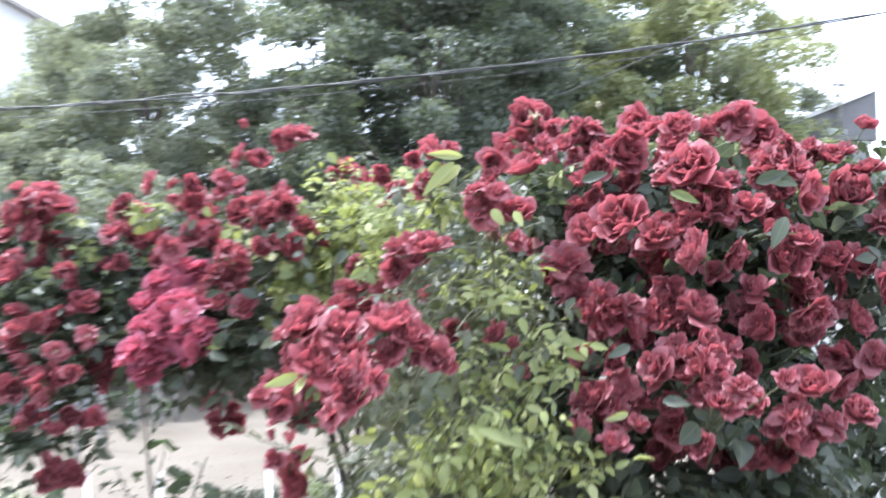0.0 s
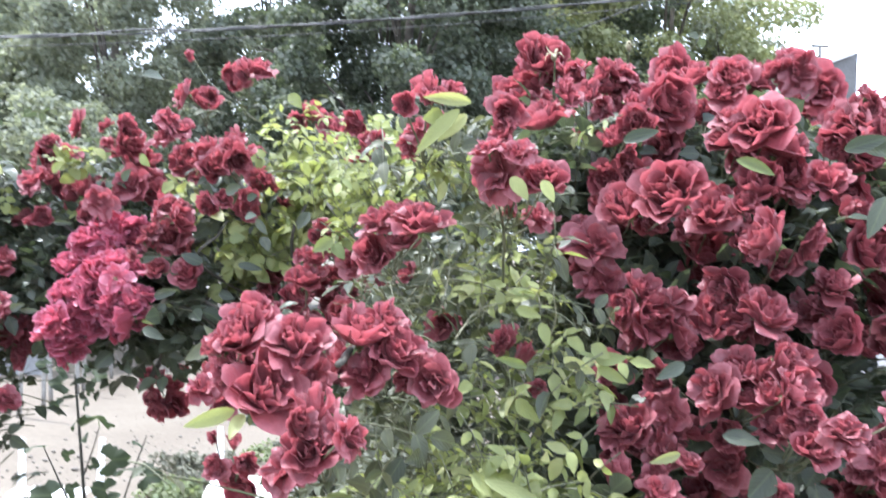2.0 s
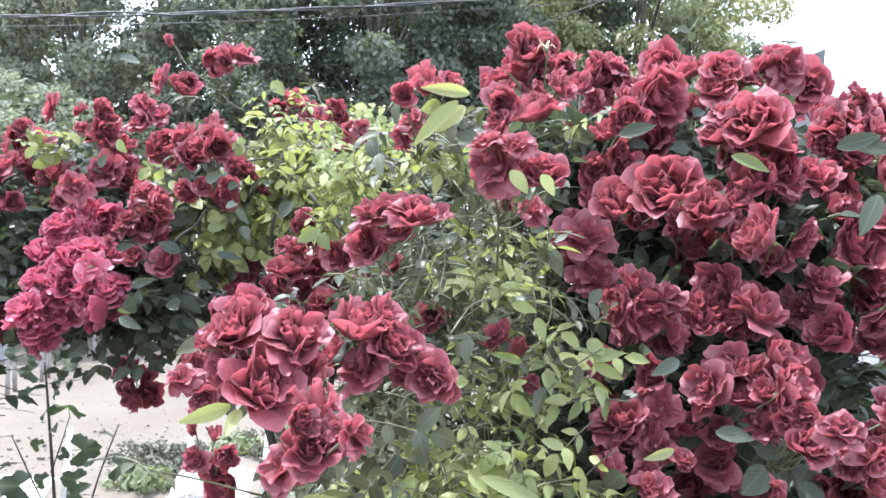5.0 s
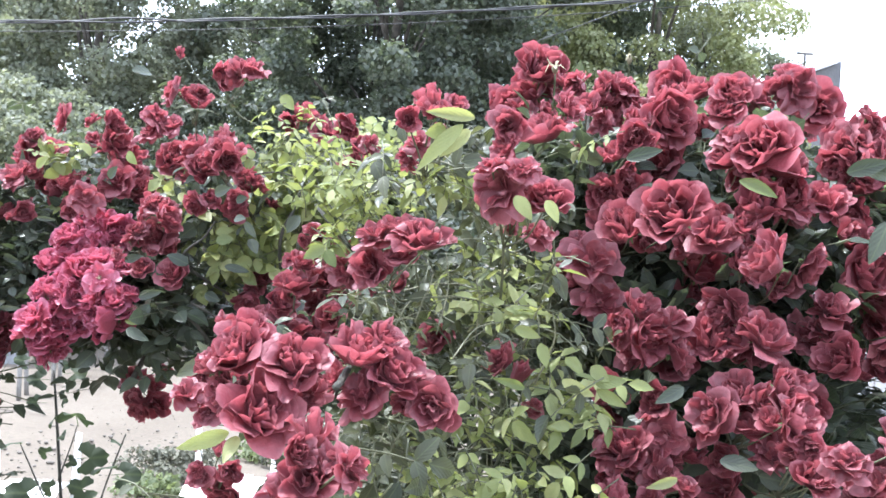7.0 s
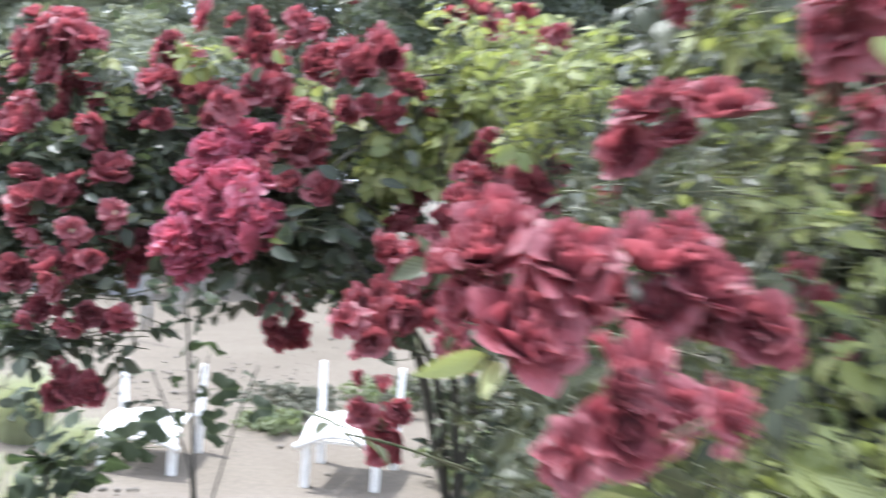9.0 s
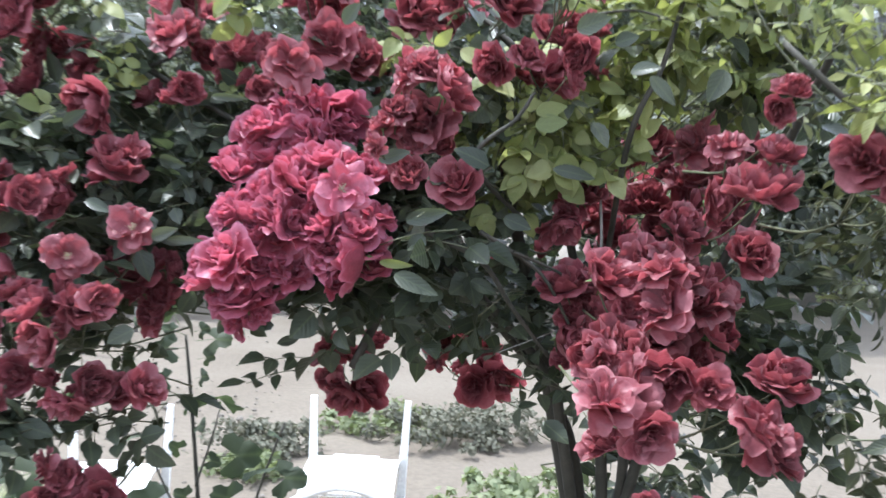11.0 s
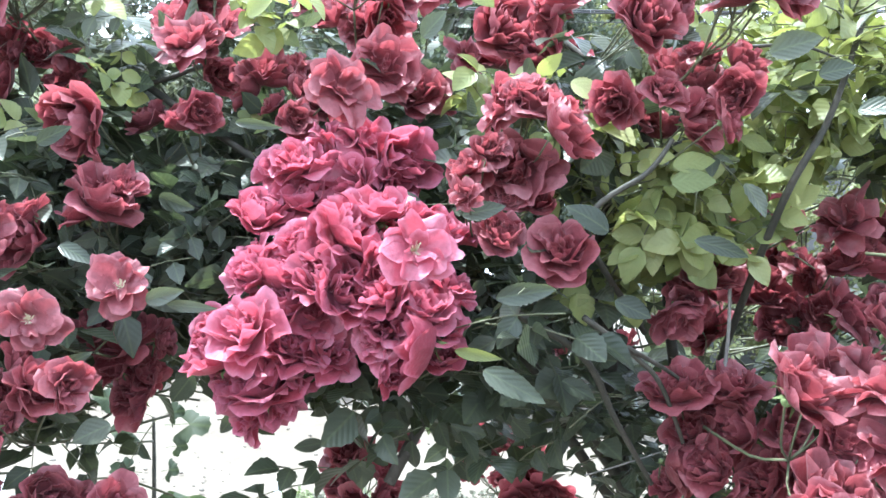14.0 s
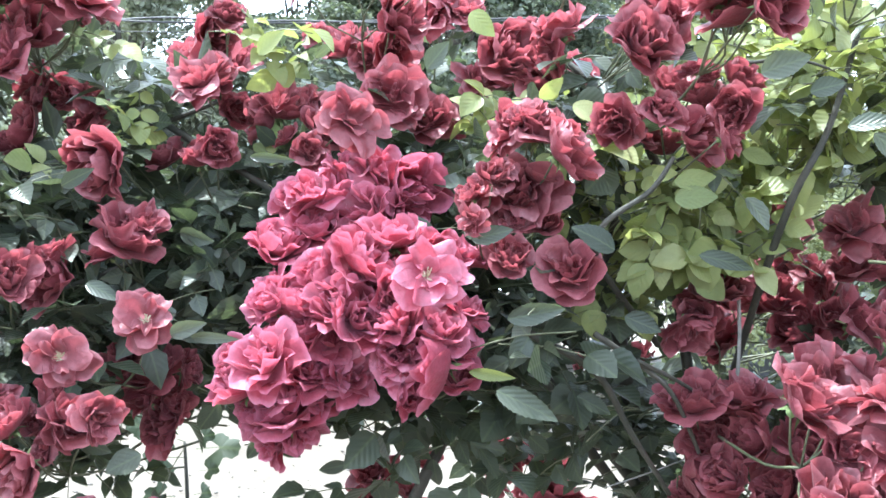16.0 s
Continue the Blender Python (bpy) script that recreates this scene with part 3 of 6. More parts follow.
TREES = "trees behind the garden"
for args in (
    (-6.2, 19.8, 10.5, 3.3, 0.7, TREE_LIGHT, 21, "tall broadleaf tree with pale grey-green leaves, haze in their colour", 215, 330, 0.115, 0.33),
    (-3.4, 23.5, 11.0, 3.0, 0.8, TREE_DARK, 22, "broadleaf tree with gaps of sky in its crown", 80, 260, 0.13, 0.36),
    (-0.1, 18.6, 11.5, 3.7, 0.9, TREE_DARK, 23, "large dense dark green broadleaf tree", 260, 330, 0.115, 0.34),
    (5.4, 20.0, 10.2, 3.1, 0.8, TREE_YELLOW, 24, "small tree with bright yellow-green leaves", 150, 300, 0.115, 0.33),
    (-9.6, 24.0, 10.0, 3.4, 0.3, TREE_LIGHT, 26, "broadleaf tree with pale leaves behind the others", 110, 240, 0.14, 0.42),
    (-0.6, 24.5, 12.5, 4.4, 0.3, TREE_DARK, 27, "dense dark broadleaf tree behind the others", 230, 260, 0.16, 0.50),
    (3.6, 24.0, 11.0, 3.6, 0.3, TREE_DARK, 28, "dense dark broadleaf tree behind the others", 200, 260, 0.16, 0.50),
    (7.3, 20.8, 7.9, 1.5, 0.8, TREE_LIGHT, 29, "slender broadleaf tree with pale leaves, haze in their colour", 60, 220, 0.115, 0.33),
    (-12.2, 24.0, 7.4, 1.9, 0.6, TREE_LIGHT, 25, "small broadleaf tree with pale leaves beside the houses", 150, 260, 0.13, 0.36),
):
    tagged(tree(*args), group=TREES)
HEDGE = "shrubs under the trees"
for args in (
    (-7.9, 17.6, 4.6, 1.9, 0.1, TREE_LIGHT, 31, "pale green garden shrub beneath the trees", 60, 260, 0.10, 0.30),
    (-6.0, 16.6, 4.2, 1.9, 0.1, TREE_LIGHT, 32, "pale green garden shrub beneath the trees", 60, 260, 0.10, 0.30),
    (-2.8, 17.4, 4.8, 2.0, 0.1, TREE_DARK, 33, "dark green garden shrub beneath the trees", 60, 260, 0.10, 0.30),
    (0.6, 17.0, 4.6, 2.0, 0.1, TREE_DARK, 34, "dark green garden shrub beneath the trees", 60, 260, 0.10, 0.30),
    (-5.0, 20.6, 6.3, 1.6, 0.1, TREE_LIGHT, 38, "tall pale green shrub between the trees", 70, 240, 0.11, 0.33),
    (7.2, 18.2, 4.9, 1.9, 0.1, TREE_YELLOW, 37, "yellow-green garden shrub beneath the trees", 70, 260, 0.10, 0.30),
    (4.4, 17.2, 5.0, 2.0, 0.1, TREE_YELLOW, 35, "yellow-green garden shrub beneath the trees", 60, 260, 0.10, 0.30),
):
    tagged(tree(*args, name="shrub", trunk=False), group=HEDGE)


# ---- overhead lines ----
def overhead(name, label, ends, lift, sag, twist, mats, radius):
    """A line strung across the plot; twisted strands where there are several."""
    (x0, y0, z0), (x1, y1, z1) = ends
    t = thing(name, pose(0, 0, 0), label, "overhead cable", "overhead lines")
    for s, mat in enumerate(mats):
        pts = []
        for i in range(161):
            u = i / 160
            a = u * twist + s * 2 * math.pi / len(mats)
            off = radius * 1.1 if len(mats) > 1 else 0.0
            loose = 1 + (2.0 if 0.38 < u < 0.43 and s else 0)
            z = z0 + (z1 - z0) * u - 4 * sag * u * (1 - u) + lift
            pts.append(Vector((x0 + (x1 - x0) * u, y0 + (y1 - y0) * u + off * math.cos(a), z + off * loose * math.sin(a))))
        part("strand", tubes("strand", [(pts, radius, radius, 5)], mat), t)
    return t


overhead("power_line", "black twisted overhead cable strung across the garden", ((-22.0, 15.0, 4.55), (22.0, 15.0, 9.52)), 0.03, 1.83, 90.0, [CABLE, CABLE], 0.015)
overhead("thin_line", "thin dark overhead wire beside the cable", ((-22.0, 15.1, 4.42), (22.0, 15.1, 9.40)), 0.03, 1.83, 0.0, [CABLE], 0.007)
overhead("service_line", "thin grey service wire rising from the cable", ((1.9, 15.0, 4.85), (12.0, 16.0, 10.3)), 0.0, 0.25, 0.0, [CABLE], 0.009)


# ---- houses at the edges ----
def house_left():
    h = thing("house", pose(-14.28, 17.85, 0, 0, 0, 26), "grey plastered house with a pale eave slab", "house")
    bm = bmesh.new()
    box(bm, 7.0, 6.0, 3.95, (0, 0, 1.975))
    part("wall", bm, h, "grey plaster wall with its shade in the colour", material=SHADED_PLASTER)
    part("eave", boxed(7.9, 7.0, 0.26, (0.1, 0, 4.08), 0.03), h, "pale concrete eave slab", material=PLASTER)
    part("upper_wall", boxed(6.2, 5.4, 2.4, (0.2, 0.2, 5.40)), h, material=SHADED_PLASTER)
    part("roof", boxed(7.4, 6.6, 0.25, (0.2, 0.1, 6.72), 0.04), h, material=ROOF)
    for x in (-2.2, 0.2, 2.4):
        w = part("window", boxed(1.0, 0.08, 1.3, (x, -3.02, 2.75), 0.01), h, "white window frame", material=FRAME)
        part("pane", boxed(0.82, 0.03, 1.12, (x, -3.075, 2.75)), w, "dark glass pane", material=GLASS)
    w = part("window", boxed(0.08, 1.3, 1.2, (3.52, 0.6, 2.95), 0.01), h, "white window frame", material=FRAME)
    part("pane", boxed(0.03, 1.1, 1.02, (3.575, 0.6, 2.95)), w, "dark glass pane", material=GLASS)
    part("downpipe", tubes("downpipe", [(spline([(3.3, -3.1, 0), (3.3, -3.1, 2), (3.3, -3.1, 3.8)], 3), 0.05, 0.05, 8)], FRAME), h)
    part("plinth", boxed(7.1, 6.1, 1.7, (0, 0, 0.85)), h, "paler plinth", material=PLASTER)


house_left()


def house_gable(name, place, wide, deep, wall_h, rise, wall, roof, label):
    h = thing(name, place, label, "house")
    bm = bmesh.new()
    a = [(-wide / 2, 0), (wide / 2, 0), (wide / 2, wall_h), (0, wall_h + rise), (-wide / 2, wall_h)]
    lo = [bm.verts.new((x, -deep / 2, z)) for x, z in a]
    hi = [bm.verts.new((x, deep / 2, z)) for x, z in a]
    bm.faces.new(lo)
    bm.faces.new(hi[::-1])
    for i in range(5):
        j = (i + 1) % 5
        bm.faces.new((lo[j], lo[i], hi[i], hi[j]))
    bmesh.ops.recalc_face_normals(bm, faces=bm.faces)
    part("wall", bm, h, material=wall)
    ang = math.atan2(rise, wide / 2)
    ln = math.hypot(wide / 2, rise) + 0.5
    bm = bmesh.new()
    for s in (1, -1):
        box(bm, ln, deep + 0.8, 0.14, (s * (wide / 4 + 0.12), 0, wall_h + rise / 2 + 0.03), 0.0, Matrix.Rotation(s * ang, 4, "Y"))
    part("roof", bm, h, material=roof)
    w = part("window", boxed(1.0, 0.10, 1.2, (0, -deep / 2 - 0.02, wall_h * 0.55), 0.01), h, material=FRAME)
    part("pane", boxed(0.8, 0.04, 1.0, (0, -deep / 2 - 0.085, wall_h * 0.55)), w, "dark glass pane", material=GLASS)
    return h


white_house = house_gable("white_house", pose(-15.1, 30.0, 0, 0, 0, 20), 6.5, 8.0, 9.0, 1.6, WHITE_PLASTER, TILED, "white rendered house half hidden by trees")
part("porch_roof", boxed(1.9, 1.1, 0.55, (2.35, -4.5, 7.25), 0.03), white_house, "dark porch roof", material=ROOF)
part("downpipe", tubes("downpipe", [(spline([(3.05, -4.08, 0.0), (3.05, -4.08, 4.5), (3.05, -4.08, 8.9)], 3), 0.06, 0.06, 8)], ROOF), white_house)


def shed_right():
    h = thing("outbuilding", pose(8.2, 22.7, 0), "outbuilding with pale wall and dark mono-pitch roof", "outbuilding")
    part("wall", boxed(2.4, 5.0, 5.0, (0.12, 0, 2.5)), h, "pale grey wall", material=PLASTER)
    bm = bmesh.new()
    a = [(-1.15, 5.0), (1.42, 5.0), (1.42, 6.12), (-1.15, 5.08)]
    lo = [bm.verts.new((x, -2.7, z)) for x, z in a]
    hi = [bm.verts.new((x, 2.7, z)) for x, z in a]
    bm.faces.new(lo)
    bm.faces.new(hi[::-1])
    for i in range(4):
        j = (i + 1) % 4
        bm.faces.new((lo[j], lo[i], hi[i], hi[j]))
    bmesh.ops.recalc_face_normals(bm, faces=bm.faces)
    part("roof", bm, h, "dark grey sheet gable and roof", material=ROOF)
    part("roof_edge", boxed(2.62, 0.08, 0.09, (0.05, -2.76, 5.59), 0.01, Matrix.Rotation(-math.atan2(0.97, 2.4), 4, "Y")), h, material=FRAME)
    part("aerial", tubes("aerial", [(spline([(0.55, -2.8, 5.2), (0.55, -2.8, 5.8), (0.55, -2.8, 6.2)], 2), 0.03, 0.03, 6), (spline([(0.37, -2.8, 6.2), (0.55, -2.8, 6.2), (0.73, -2.8, 6.2)], 2), 0.03, 0.03, 6)], STAKE), h)


shed_right()


# ---- fence, stakes, bench ----
def board_fence():
    f = thing("board_fence", pose(2.6, 7.3, low(7.3), 0, 0, -4), "weathered grey vertical board fence", "fence")
    rnd = random.Random(5)
    for z in (0.45, 1.80):
        part("rail", boxed(7.0, 0.04, 0.09, (3.5, 0.035, z), 0.004), f, material=FENCE)
    bm = boxed(0.125, 0.022, 2.22, (0, 0, 1.13), 0.003)
    me = bpy.data.meshes.new("board")
    bm.to_mesh(me)
    bm.free()
    me.materials.append(FENCE)
    for i in range(50):
        part("board", me, f, place=pose(i * 0.14, rnd.uniform(-0.004, 0.004), rnd.uniform(-0.02, 0.03), 0, rnd.uniform(-0.6, 0.6), 0))
    for x in (0.05, 2.35, 4.65, 6.95):
        part("post", boxed(0.09, 0.09, 2.20, (x, 0.10, 1.05), 0.006), f, material=FENCE)


board_fence()


def stake(x, y, h, tilt, r):
    rnd = random.Random(int(100 * y))
    t = thing("garden_stake", pose(x, y, low(y) - 0.05, rnd.uniform(-2, 2), tilt, 0), "weathered grey wooden stake standing in the soil", "stake", "row of stakes")
    pts = [Vector((0.004 * math.sin(3 * i), 0, h * i / 8)) for i in range(9)]
    part("stake", tubes("stake", [(pts, r, r * 0.8, 8)], STAKE), t)


for i, (x, y) in enumerate([(-4.32, 11.0), (-4.28, 11.6), (-4.34, 12.0), (-4.27, 12.7), (-4.33, 13.1), (-4.25, 13.7), (-4.30, 14.2), (-4.22, 14.8), (-4.85, 11.3)]):
    stake(x, y, 1.25 - low(y) + 0.1 * math.sin(7 * i), 2.5 * math.sin(5 * i + 1), 0.028)

# added wall: a pale band in place of the bright ground beyond the stakes
wall = new("added_garden_wall")
wall.matrix_basis = pose(-9.3, 14.2, 0, 0, 0, 4)
tagged(wall, "added low pale grey wall, for bright ground beyond the stakes", "garden wall", kind="structure")
part("wall_body", boxed(8.0, 0.25, 1.40, (0, 0, 0.20), 0.02), wall, material=PLASTER)
part("coping", boxed(8.1, 0.34, 0.07, (0, 0, 0.93), 0.015), wall, material=PLASTER)


def garden_bench(place, label):
    """A low white seat: slats run from front to back over a bowed front rail."""
    b = thing("garden_bench", place, label, "garden bench", "white garden benches")
    wide, deep = 0.52, 0.58
    for i in range(4):
        x0 = -wide / 2 + 0.065 + i * 0.13
        vs, fs = [], []
        for j in range(9):
            u = j / 8
            y = -deep / 2 + deep * u
            z = 0.13 + 0.05 * math.sin(math.pi * u) - 0.05 * (1 - u) ** 4 + 0.03 * math.cos(math.pi * x0 / wide)
            for dx, dz in ((-0.061, 0), (0.061, 0), (0.061, -0.018), (-0.061, -0.018)):
                vs.append((x0 + dx, y, z + dz))
        for j in range(8):
            for k in range(4):
                k2 = (k + 1) % 4
                fs.append((4 * j + k, 4 * j + k2, 4 * j + 4 + k2, 4 * j + 4 + k))
        fs += [(3, 2, 1, 0), (32, 33, 34, 35)]
        part("slat", mesh_of("slat", vs, fs, [WHITE_WOOD], smooth=False), b)
    rail = [Vector((-0.29 + 0.58 * i / 12, -deep / 2 - 0.02, 0.05 + 0.10 * math.sin(math.pi * i / 12))) for i in range(13)]
    part("front_rail", tubes("front_rail", [(rail, 0.022, 0.022, 8)], WHITE_WOOD), b)
    for s in (-1, 1):
        post = boxed(0.060, 0.060, 0.76, (s * (wide / 2 + 0.01), deep / 2, 0.12), 0.006, Matrix.Rotation(s * 0.03, 4, "Y"))
        for v in post.verts:
            if v.co.z > 0.4:
                v.co.x += 0.4 * (s * (wide / 2 + 0.02) - v.co.x)
                v.co.y += 0.4 * (deep / 2 - v.co.y)
        part("post", post, b, material=WHITE_WOOD)
        part("leg", boxed(0.05, 0.05, 0.38, (s * (wide / 2 - 0.03), -deep / 2 + 0.06, -0.07), 0.005), b, material=WHITE_WOOD)


garden_bench(pose(-1.09, 6.91, -0.23, 0, 0, -4), "low white painted slatted garden bench with posts")
garden_bench(pose(-2.46, 6.93, -0.33, 0, 0, 3), "low white painted slatted garden bench behind currants")


# ---- low plants ----
def lobed_leaf(seed):
    """A five-lobed currant leaf on a stalk along +x."""
    rnd = random.Random(seed)
    V, UV, Fc = [(0.0, 0, 0), (0.05, 0, 0.004)], [(0.5, 0.0), (0.5, 0.3)], []
    n = 26
    for i in range(n):
        a = -2.5 + 5.0 * i / (n - 1)
        r = 0.034 * (0.62 + 0.38 * abs(math.cos(a * 1.5))) * (1 + 0.10 * (i % 2)) * rnd.uniform(0.92, 1.08)
        V.append((0.05 + r * math.cos(a), r * math.sin(a), 0.004 - 0.25 * r * r / 0.034 + 0.004 * math.sin(4 * a)))
        UV.append((0.5 + 0.4 * math.sin(a), 0.5 + 0.4 * math.cos(a)))
    for i in range(n - 1):
        Fc.append((1, 2 + i, 3 + i))
    V += [(0.0, 0.0015, 0), (0.05, 0.0015, 0.004)]
    UV += [(0.5, 0.1)] * 2
    Fc.append((0, 1, n + 3, n + 2))
    return mesh_of("currant_leaf", V, Fc, [CURRANT], UV)


CURRANT_LEAVES = [lobed_leaf(i) for i in range(4)]


def currant(x, y, stems, seed, label):
    rnd = random.Random(seed)
    c = thing("currant_bush", pose(x, y, 0), label, "currant bush", "currant bushes")
    for tx, ty, tz in stems:
        line = spline([(tx * 0.1, ty * 0.1, -0.03), (tx * 0.45, ty * 0.4, tz * 0.5), (tx, ty, tz)], 8)
        part("stem", tubes("stem", [(line, 0.0095, 0.004, 6)], CANE), c)
        for i in range(4, len(line)):
            for _ in range(1):
                big = rnd.uniform(1.9, 2.6) if i < len(line) - 4 else rnd.uniform(1.4, 2.0)
                way = Vector((rnd.gauss(0, 1), rnd.gauss(-0.3, 0.8), 0.35))
                q = Matrix.Translation(line[i]) @ way.to_track_quat("X", "Z").to_matrix().to_4x4() @ Matrix.Rotation(rnd.choice((-1, 1)) * rnd.uniform(0.3, 1.0), 4, "X") @ Matrix.Rotation(rnd.uniform(0.0, 0.6), 4, "Y")
                part("leaf", CURRANT_LEAVES[rnd.randrange(4)], c, place=q @ Matrix.Diagonal((big * 1.15, big * 1.15, big * 1.15, 1)))
    return c


# the tall currant: four bare stems with a few broad leaves on each
tall_currant = thing("currant_bush", pose(-1.52, 4.78, 0), "leggy green currant bush with dark stems", "currant bush", "currant bushes")
currant_stems = [spline([Vector((x, 0.02 * i, z)) for i, (x, z) in enumerate(line)], 6) for line in (
    [(0.07, -0.03), (0.01, 0.518), (-0.03, 0.836), (-0.054, 0.983)], [(0.012, 0.496), (0.057, 0.662), (0.071, 0.742)],
    [(0.10, -0.03), (0.152, 0.212), (0.212, 0.473), (0.285, 0.705)], [(0.05, -0.03), (0.018, 0.241), (-0.106, 0.494), (-0.189, 0.646)])]
for line, r in zip(currant_stems, (0.0095, 0.0045, 0.007, 0.006)):
    part("stem", tubes("stem", [(line, r, r * 0.5, 6)], CANE), tall_currant)
CURRANT_RND = random.Random(41)
for x, z, wide in ((-0.163, 1.03, 0.077), (-0.082, 1.065, 0.077), (-0.1, 0.944, 0.099), (0.054, 0.976, 0.101), (-0.092, 0.851, 0.077), (0.022, 0.86, 0.062), (-0.006, 0.775, 0.077), (0.085, 0.79, 0.159),
                   (-0.189, 0.66, 0.101), (-0.123, 0.434, 0.165), (-0.017, 0.467, 0.079), (0.141, 0.596, 0.145), (0.216, 0.563, 0.123), (0.262, 0.681, 0.062), (0.124, 0.469, 0.115), (0.303, 0.524, 0.128),
                   (-0.256, 0.341, 0.176), (-0.191, 0.305, 0.132), (-0.045, 0.378, 0.088), (0.13, 0.394, 0.11), (-0.09, 1.0, 0.07), (0.01, 1.01, 0.06), (0.03, 0.92, 0.055), (0.02, 0.70, 0.06), (-0.05, 0.62, 0.06), (0.06, 0.58, 0.06)):
    spot = Vector((x, CURRANT_RND.uniform(-0.05, 0.03), z))
    near = min((p for line in currant_stems for p in line), key=lambda p: (p - spot).length + 0.6 * max(0.0, p.z - spot.z))
    along = (spot - near).normalized()
    face = Vector((CURRANT_RND.gauss(0, 0.2), -0.9, CURRANT_RND.uniform(0.2, 0.7)))
    face = (face - along * face.dot(along)).normalized()
    big = wide / 0.066
    turn = Matrix((along, face.cross(along), face)).transposed().to_4x4()
    part("leaf", CURRANT_LEAVES[CURRANT_RND.randrange(4)], tall_currant, place=Matrix.Translation(spot - along * 0.05 * big) @ turn @ Matrix.Diagonal((big, big, big, 1)))
currant(-2.05, 4.65, [(-0.05, 0, 0.55), (0.15, 0, 0.42)], 5, "small leafy green currant bush")


def blades(name, label, category, x, y, n, spread, tall, mat, seed, width=0.006, lean=0.35):
    """A tuft of blades or narrow leaves."""
    rnd = random.Random(seed)
    V, Fc = [], []
    for _ in range(n):
        a, r = rnd.uniform(0, 6.28), spread * math.sqrt(rnd.random())
        bx, by = r * math.cos(a), r * math.sin(a)
        h = tall * rnd.uniform(0.5, 1.1)
        b = rnd.uniform(0, 6.28)
        dx, dy = lean * h * math.cos(b) * rnd.random(), lean * h * math.sin(b) * rnd.random()
        w = width * rnd.uniform(0.6, 1.3)
        o = len(V)
        for u, k in ((0, 1.0), (0.4, 0.9), (0.75, 0.6), (1.0, 0.05)):
            cx, cy, cz = bx + dx * u * u, by + dy * u * u, h * u - 0.03
            V += [(cx - w * k * math.sin(b), cy + w * k * math.cos(b), cz), (cx + w * k * math.sin(b), cy - w * k * math.cos(b), cz)]
        Fc += [(o + 2 * i, o + 2 * i + 1, o + 2 * i + 3, o + 2 * i + 2) for i in range(3)]
    ob = new(name, mesh_of(name, V, Fc, [mat]))
    ob.matrix_basis = pose(x, y, low(y))
    return tagged(ob, label, category, kind="stuff")


blades("grass_tuft", "tall pale green tuft of grass in dry soil", "grass", -3.40, 7.1, 1700, 0.17, 0.50, GRASS, 11, 0.0025, 0.9)
blades("grass_tuft", "smaller pale green tuft of grass in dry soil", "grass", -2.88, 6.7, 800, 0.14, 0.30, GRASS, 13, 0.0025, 1.0)
blades("low_grass", "short pale dry grass on the soil", "grass", -2.55, 4.95, 900, 0.45, 0.10, GRASS, 12, 0.003, 0.8)


def herbs(label, category, x, y, mounds, spread, tall, mat, seed, size=0.05):
    """A low mound of small leaves on short stems."""
    rnd = random.Random(seed)
    centres = [Vector((rnd.gauss(0, spread), rnd.gauss(0, spread * 0.7), tall * rnd.uniform(0.2, 0.9))) for _ in range(mounds)]
    h = thing(category, pose(x, y, low(y)), label, category)
    part("stalk_tuft", tubes("stalk_tuft", [(spline([(c.x * 0.9, c.y * 0.9, -0.04), c * 0.6, c], 2), 0.004, 0.002, 4) for c in centres], TWIG), h, kind="stuff")
    part("leaf_tuft", leaf_cards(rnd, centres, 60, 0.06, size, mat, "leaf_tuft"), h, kind="stuff")


herbs("low pale green weeds beside the white bench", "weed", -1.87, 7.86, 12, 0.14, 0.10, WEED, 13)
herbs("low green weeds behind the white bench", "weed", -1.07, 9.27, 26, 0.30, 0.11, WEED, 14, 0.05)
herbs("low green weeds at the foot of the roses", "weed", 0.02, 6.84, 50, 0.30, 0.30, WEED, 15, 0.06)
herbs("grey-green dry herb behind the white bench", "herb", -0.3, 8.89, 60, 0.33, 0.30, GREY_HERB, 16, 0.04)
herbs("grey-green dry herb near the white bench", "herb", -1.78, 8.38, 30, 0.16, 0.22, GREY_HERB, 17, 0.04)


# ---- the two rose bushes ----
climber = thing("climbing_rose", pose(0, 0, 0), "climbing rose covered in crimson and pink double blooms", "rose bush")
bush = thing("rose_bush", pose(0, 0, 0), "tall rose bush covered in crimson double blooms", "rose bush")
CLIMB_CORE, BUSH_CORE = (-0.95, 4.6, 1.35), (0.35, 3.1, 1.35)
FACE = (-0.08, -0.68, 0.56)

CLIMBER_PINK, CLIMBER_RED, BUSH_RED = [], [], []


def climber_pink(*blooms):
    CLIMBER_PINK.append(blooms)
    rose_cluster(climber, blooms, PINK_ROSES, FACE, CLIMB_CORE, "heavy cluster of bright pink double blooms")


def climber_red(*blooms):
    CLIMBER_RED.append(blooms)
    rose_cluster(climber, blooms, RED_ROSES, FACE, CLIMB_CORE)


def bush_red(*blooms):
    # the crowded heads go on behind those at the front
    if 0.25 < blooms[0][0] < 0.98:
        rnd = random.Random(int(1000 * blooms[0][0] + 77 * blooms[0][2]))
        blooms += tuple((x + rnd.gauss(0, 0.06), y + rnd.uniform(0.04, 0.10), z + rnd.gauss(-0.035, 0.045), int(max(55, mm * rnd.uniform(0.7, 0.95)))) for x, y, z, mm in blooms[: 1 + len(blooms) // 2])
    BUSH_RED.append(blooms)
    rose_cluster(bush, blooms, RED_ROSES, FACE, BUSH_CORE)


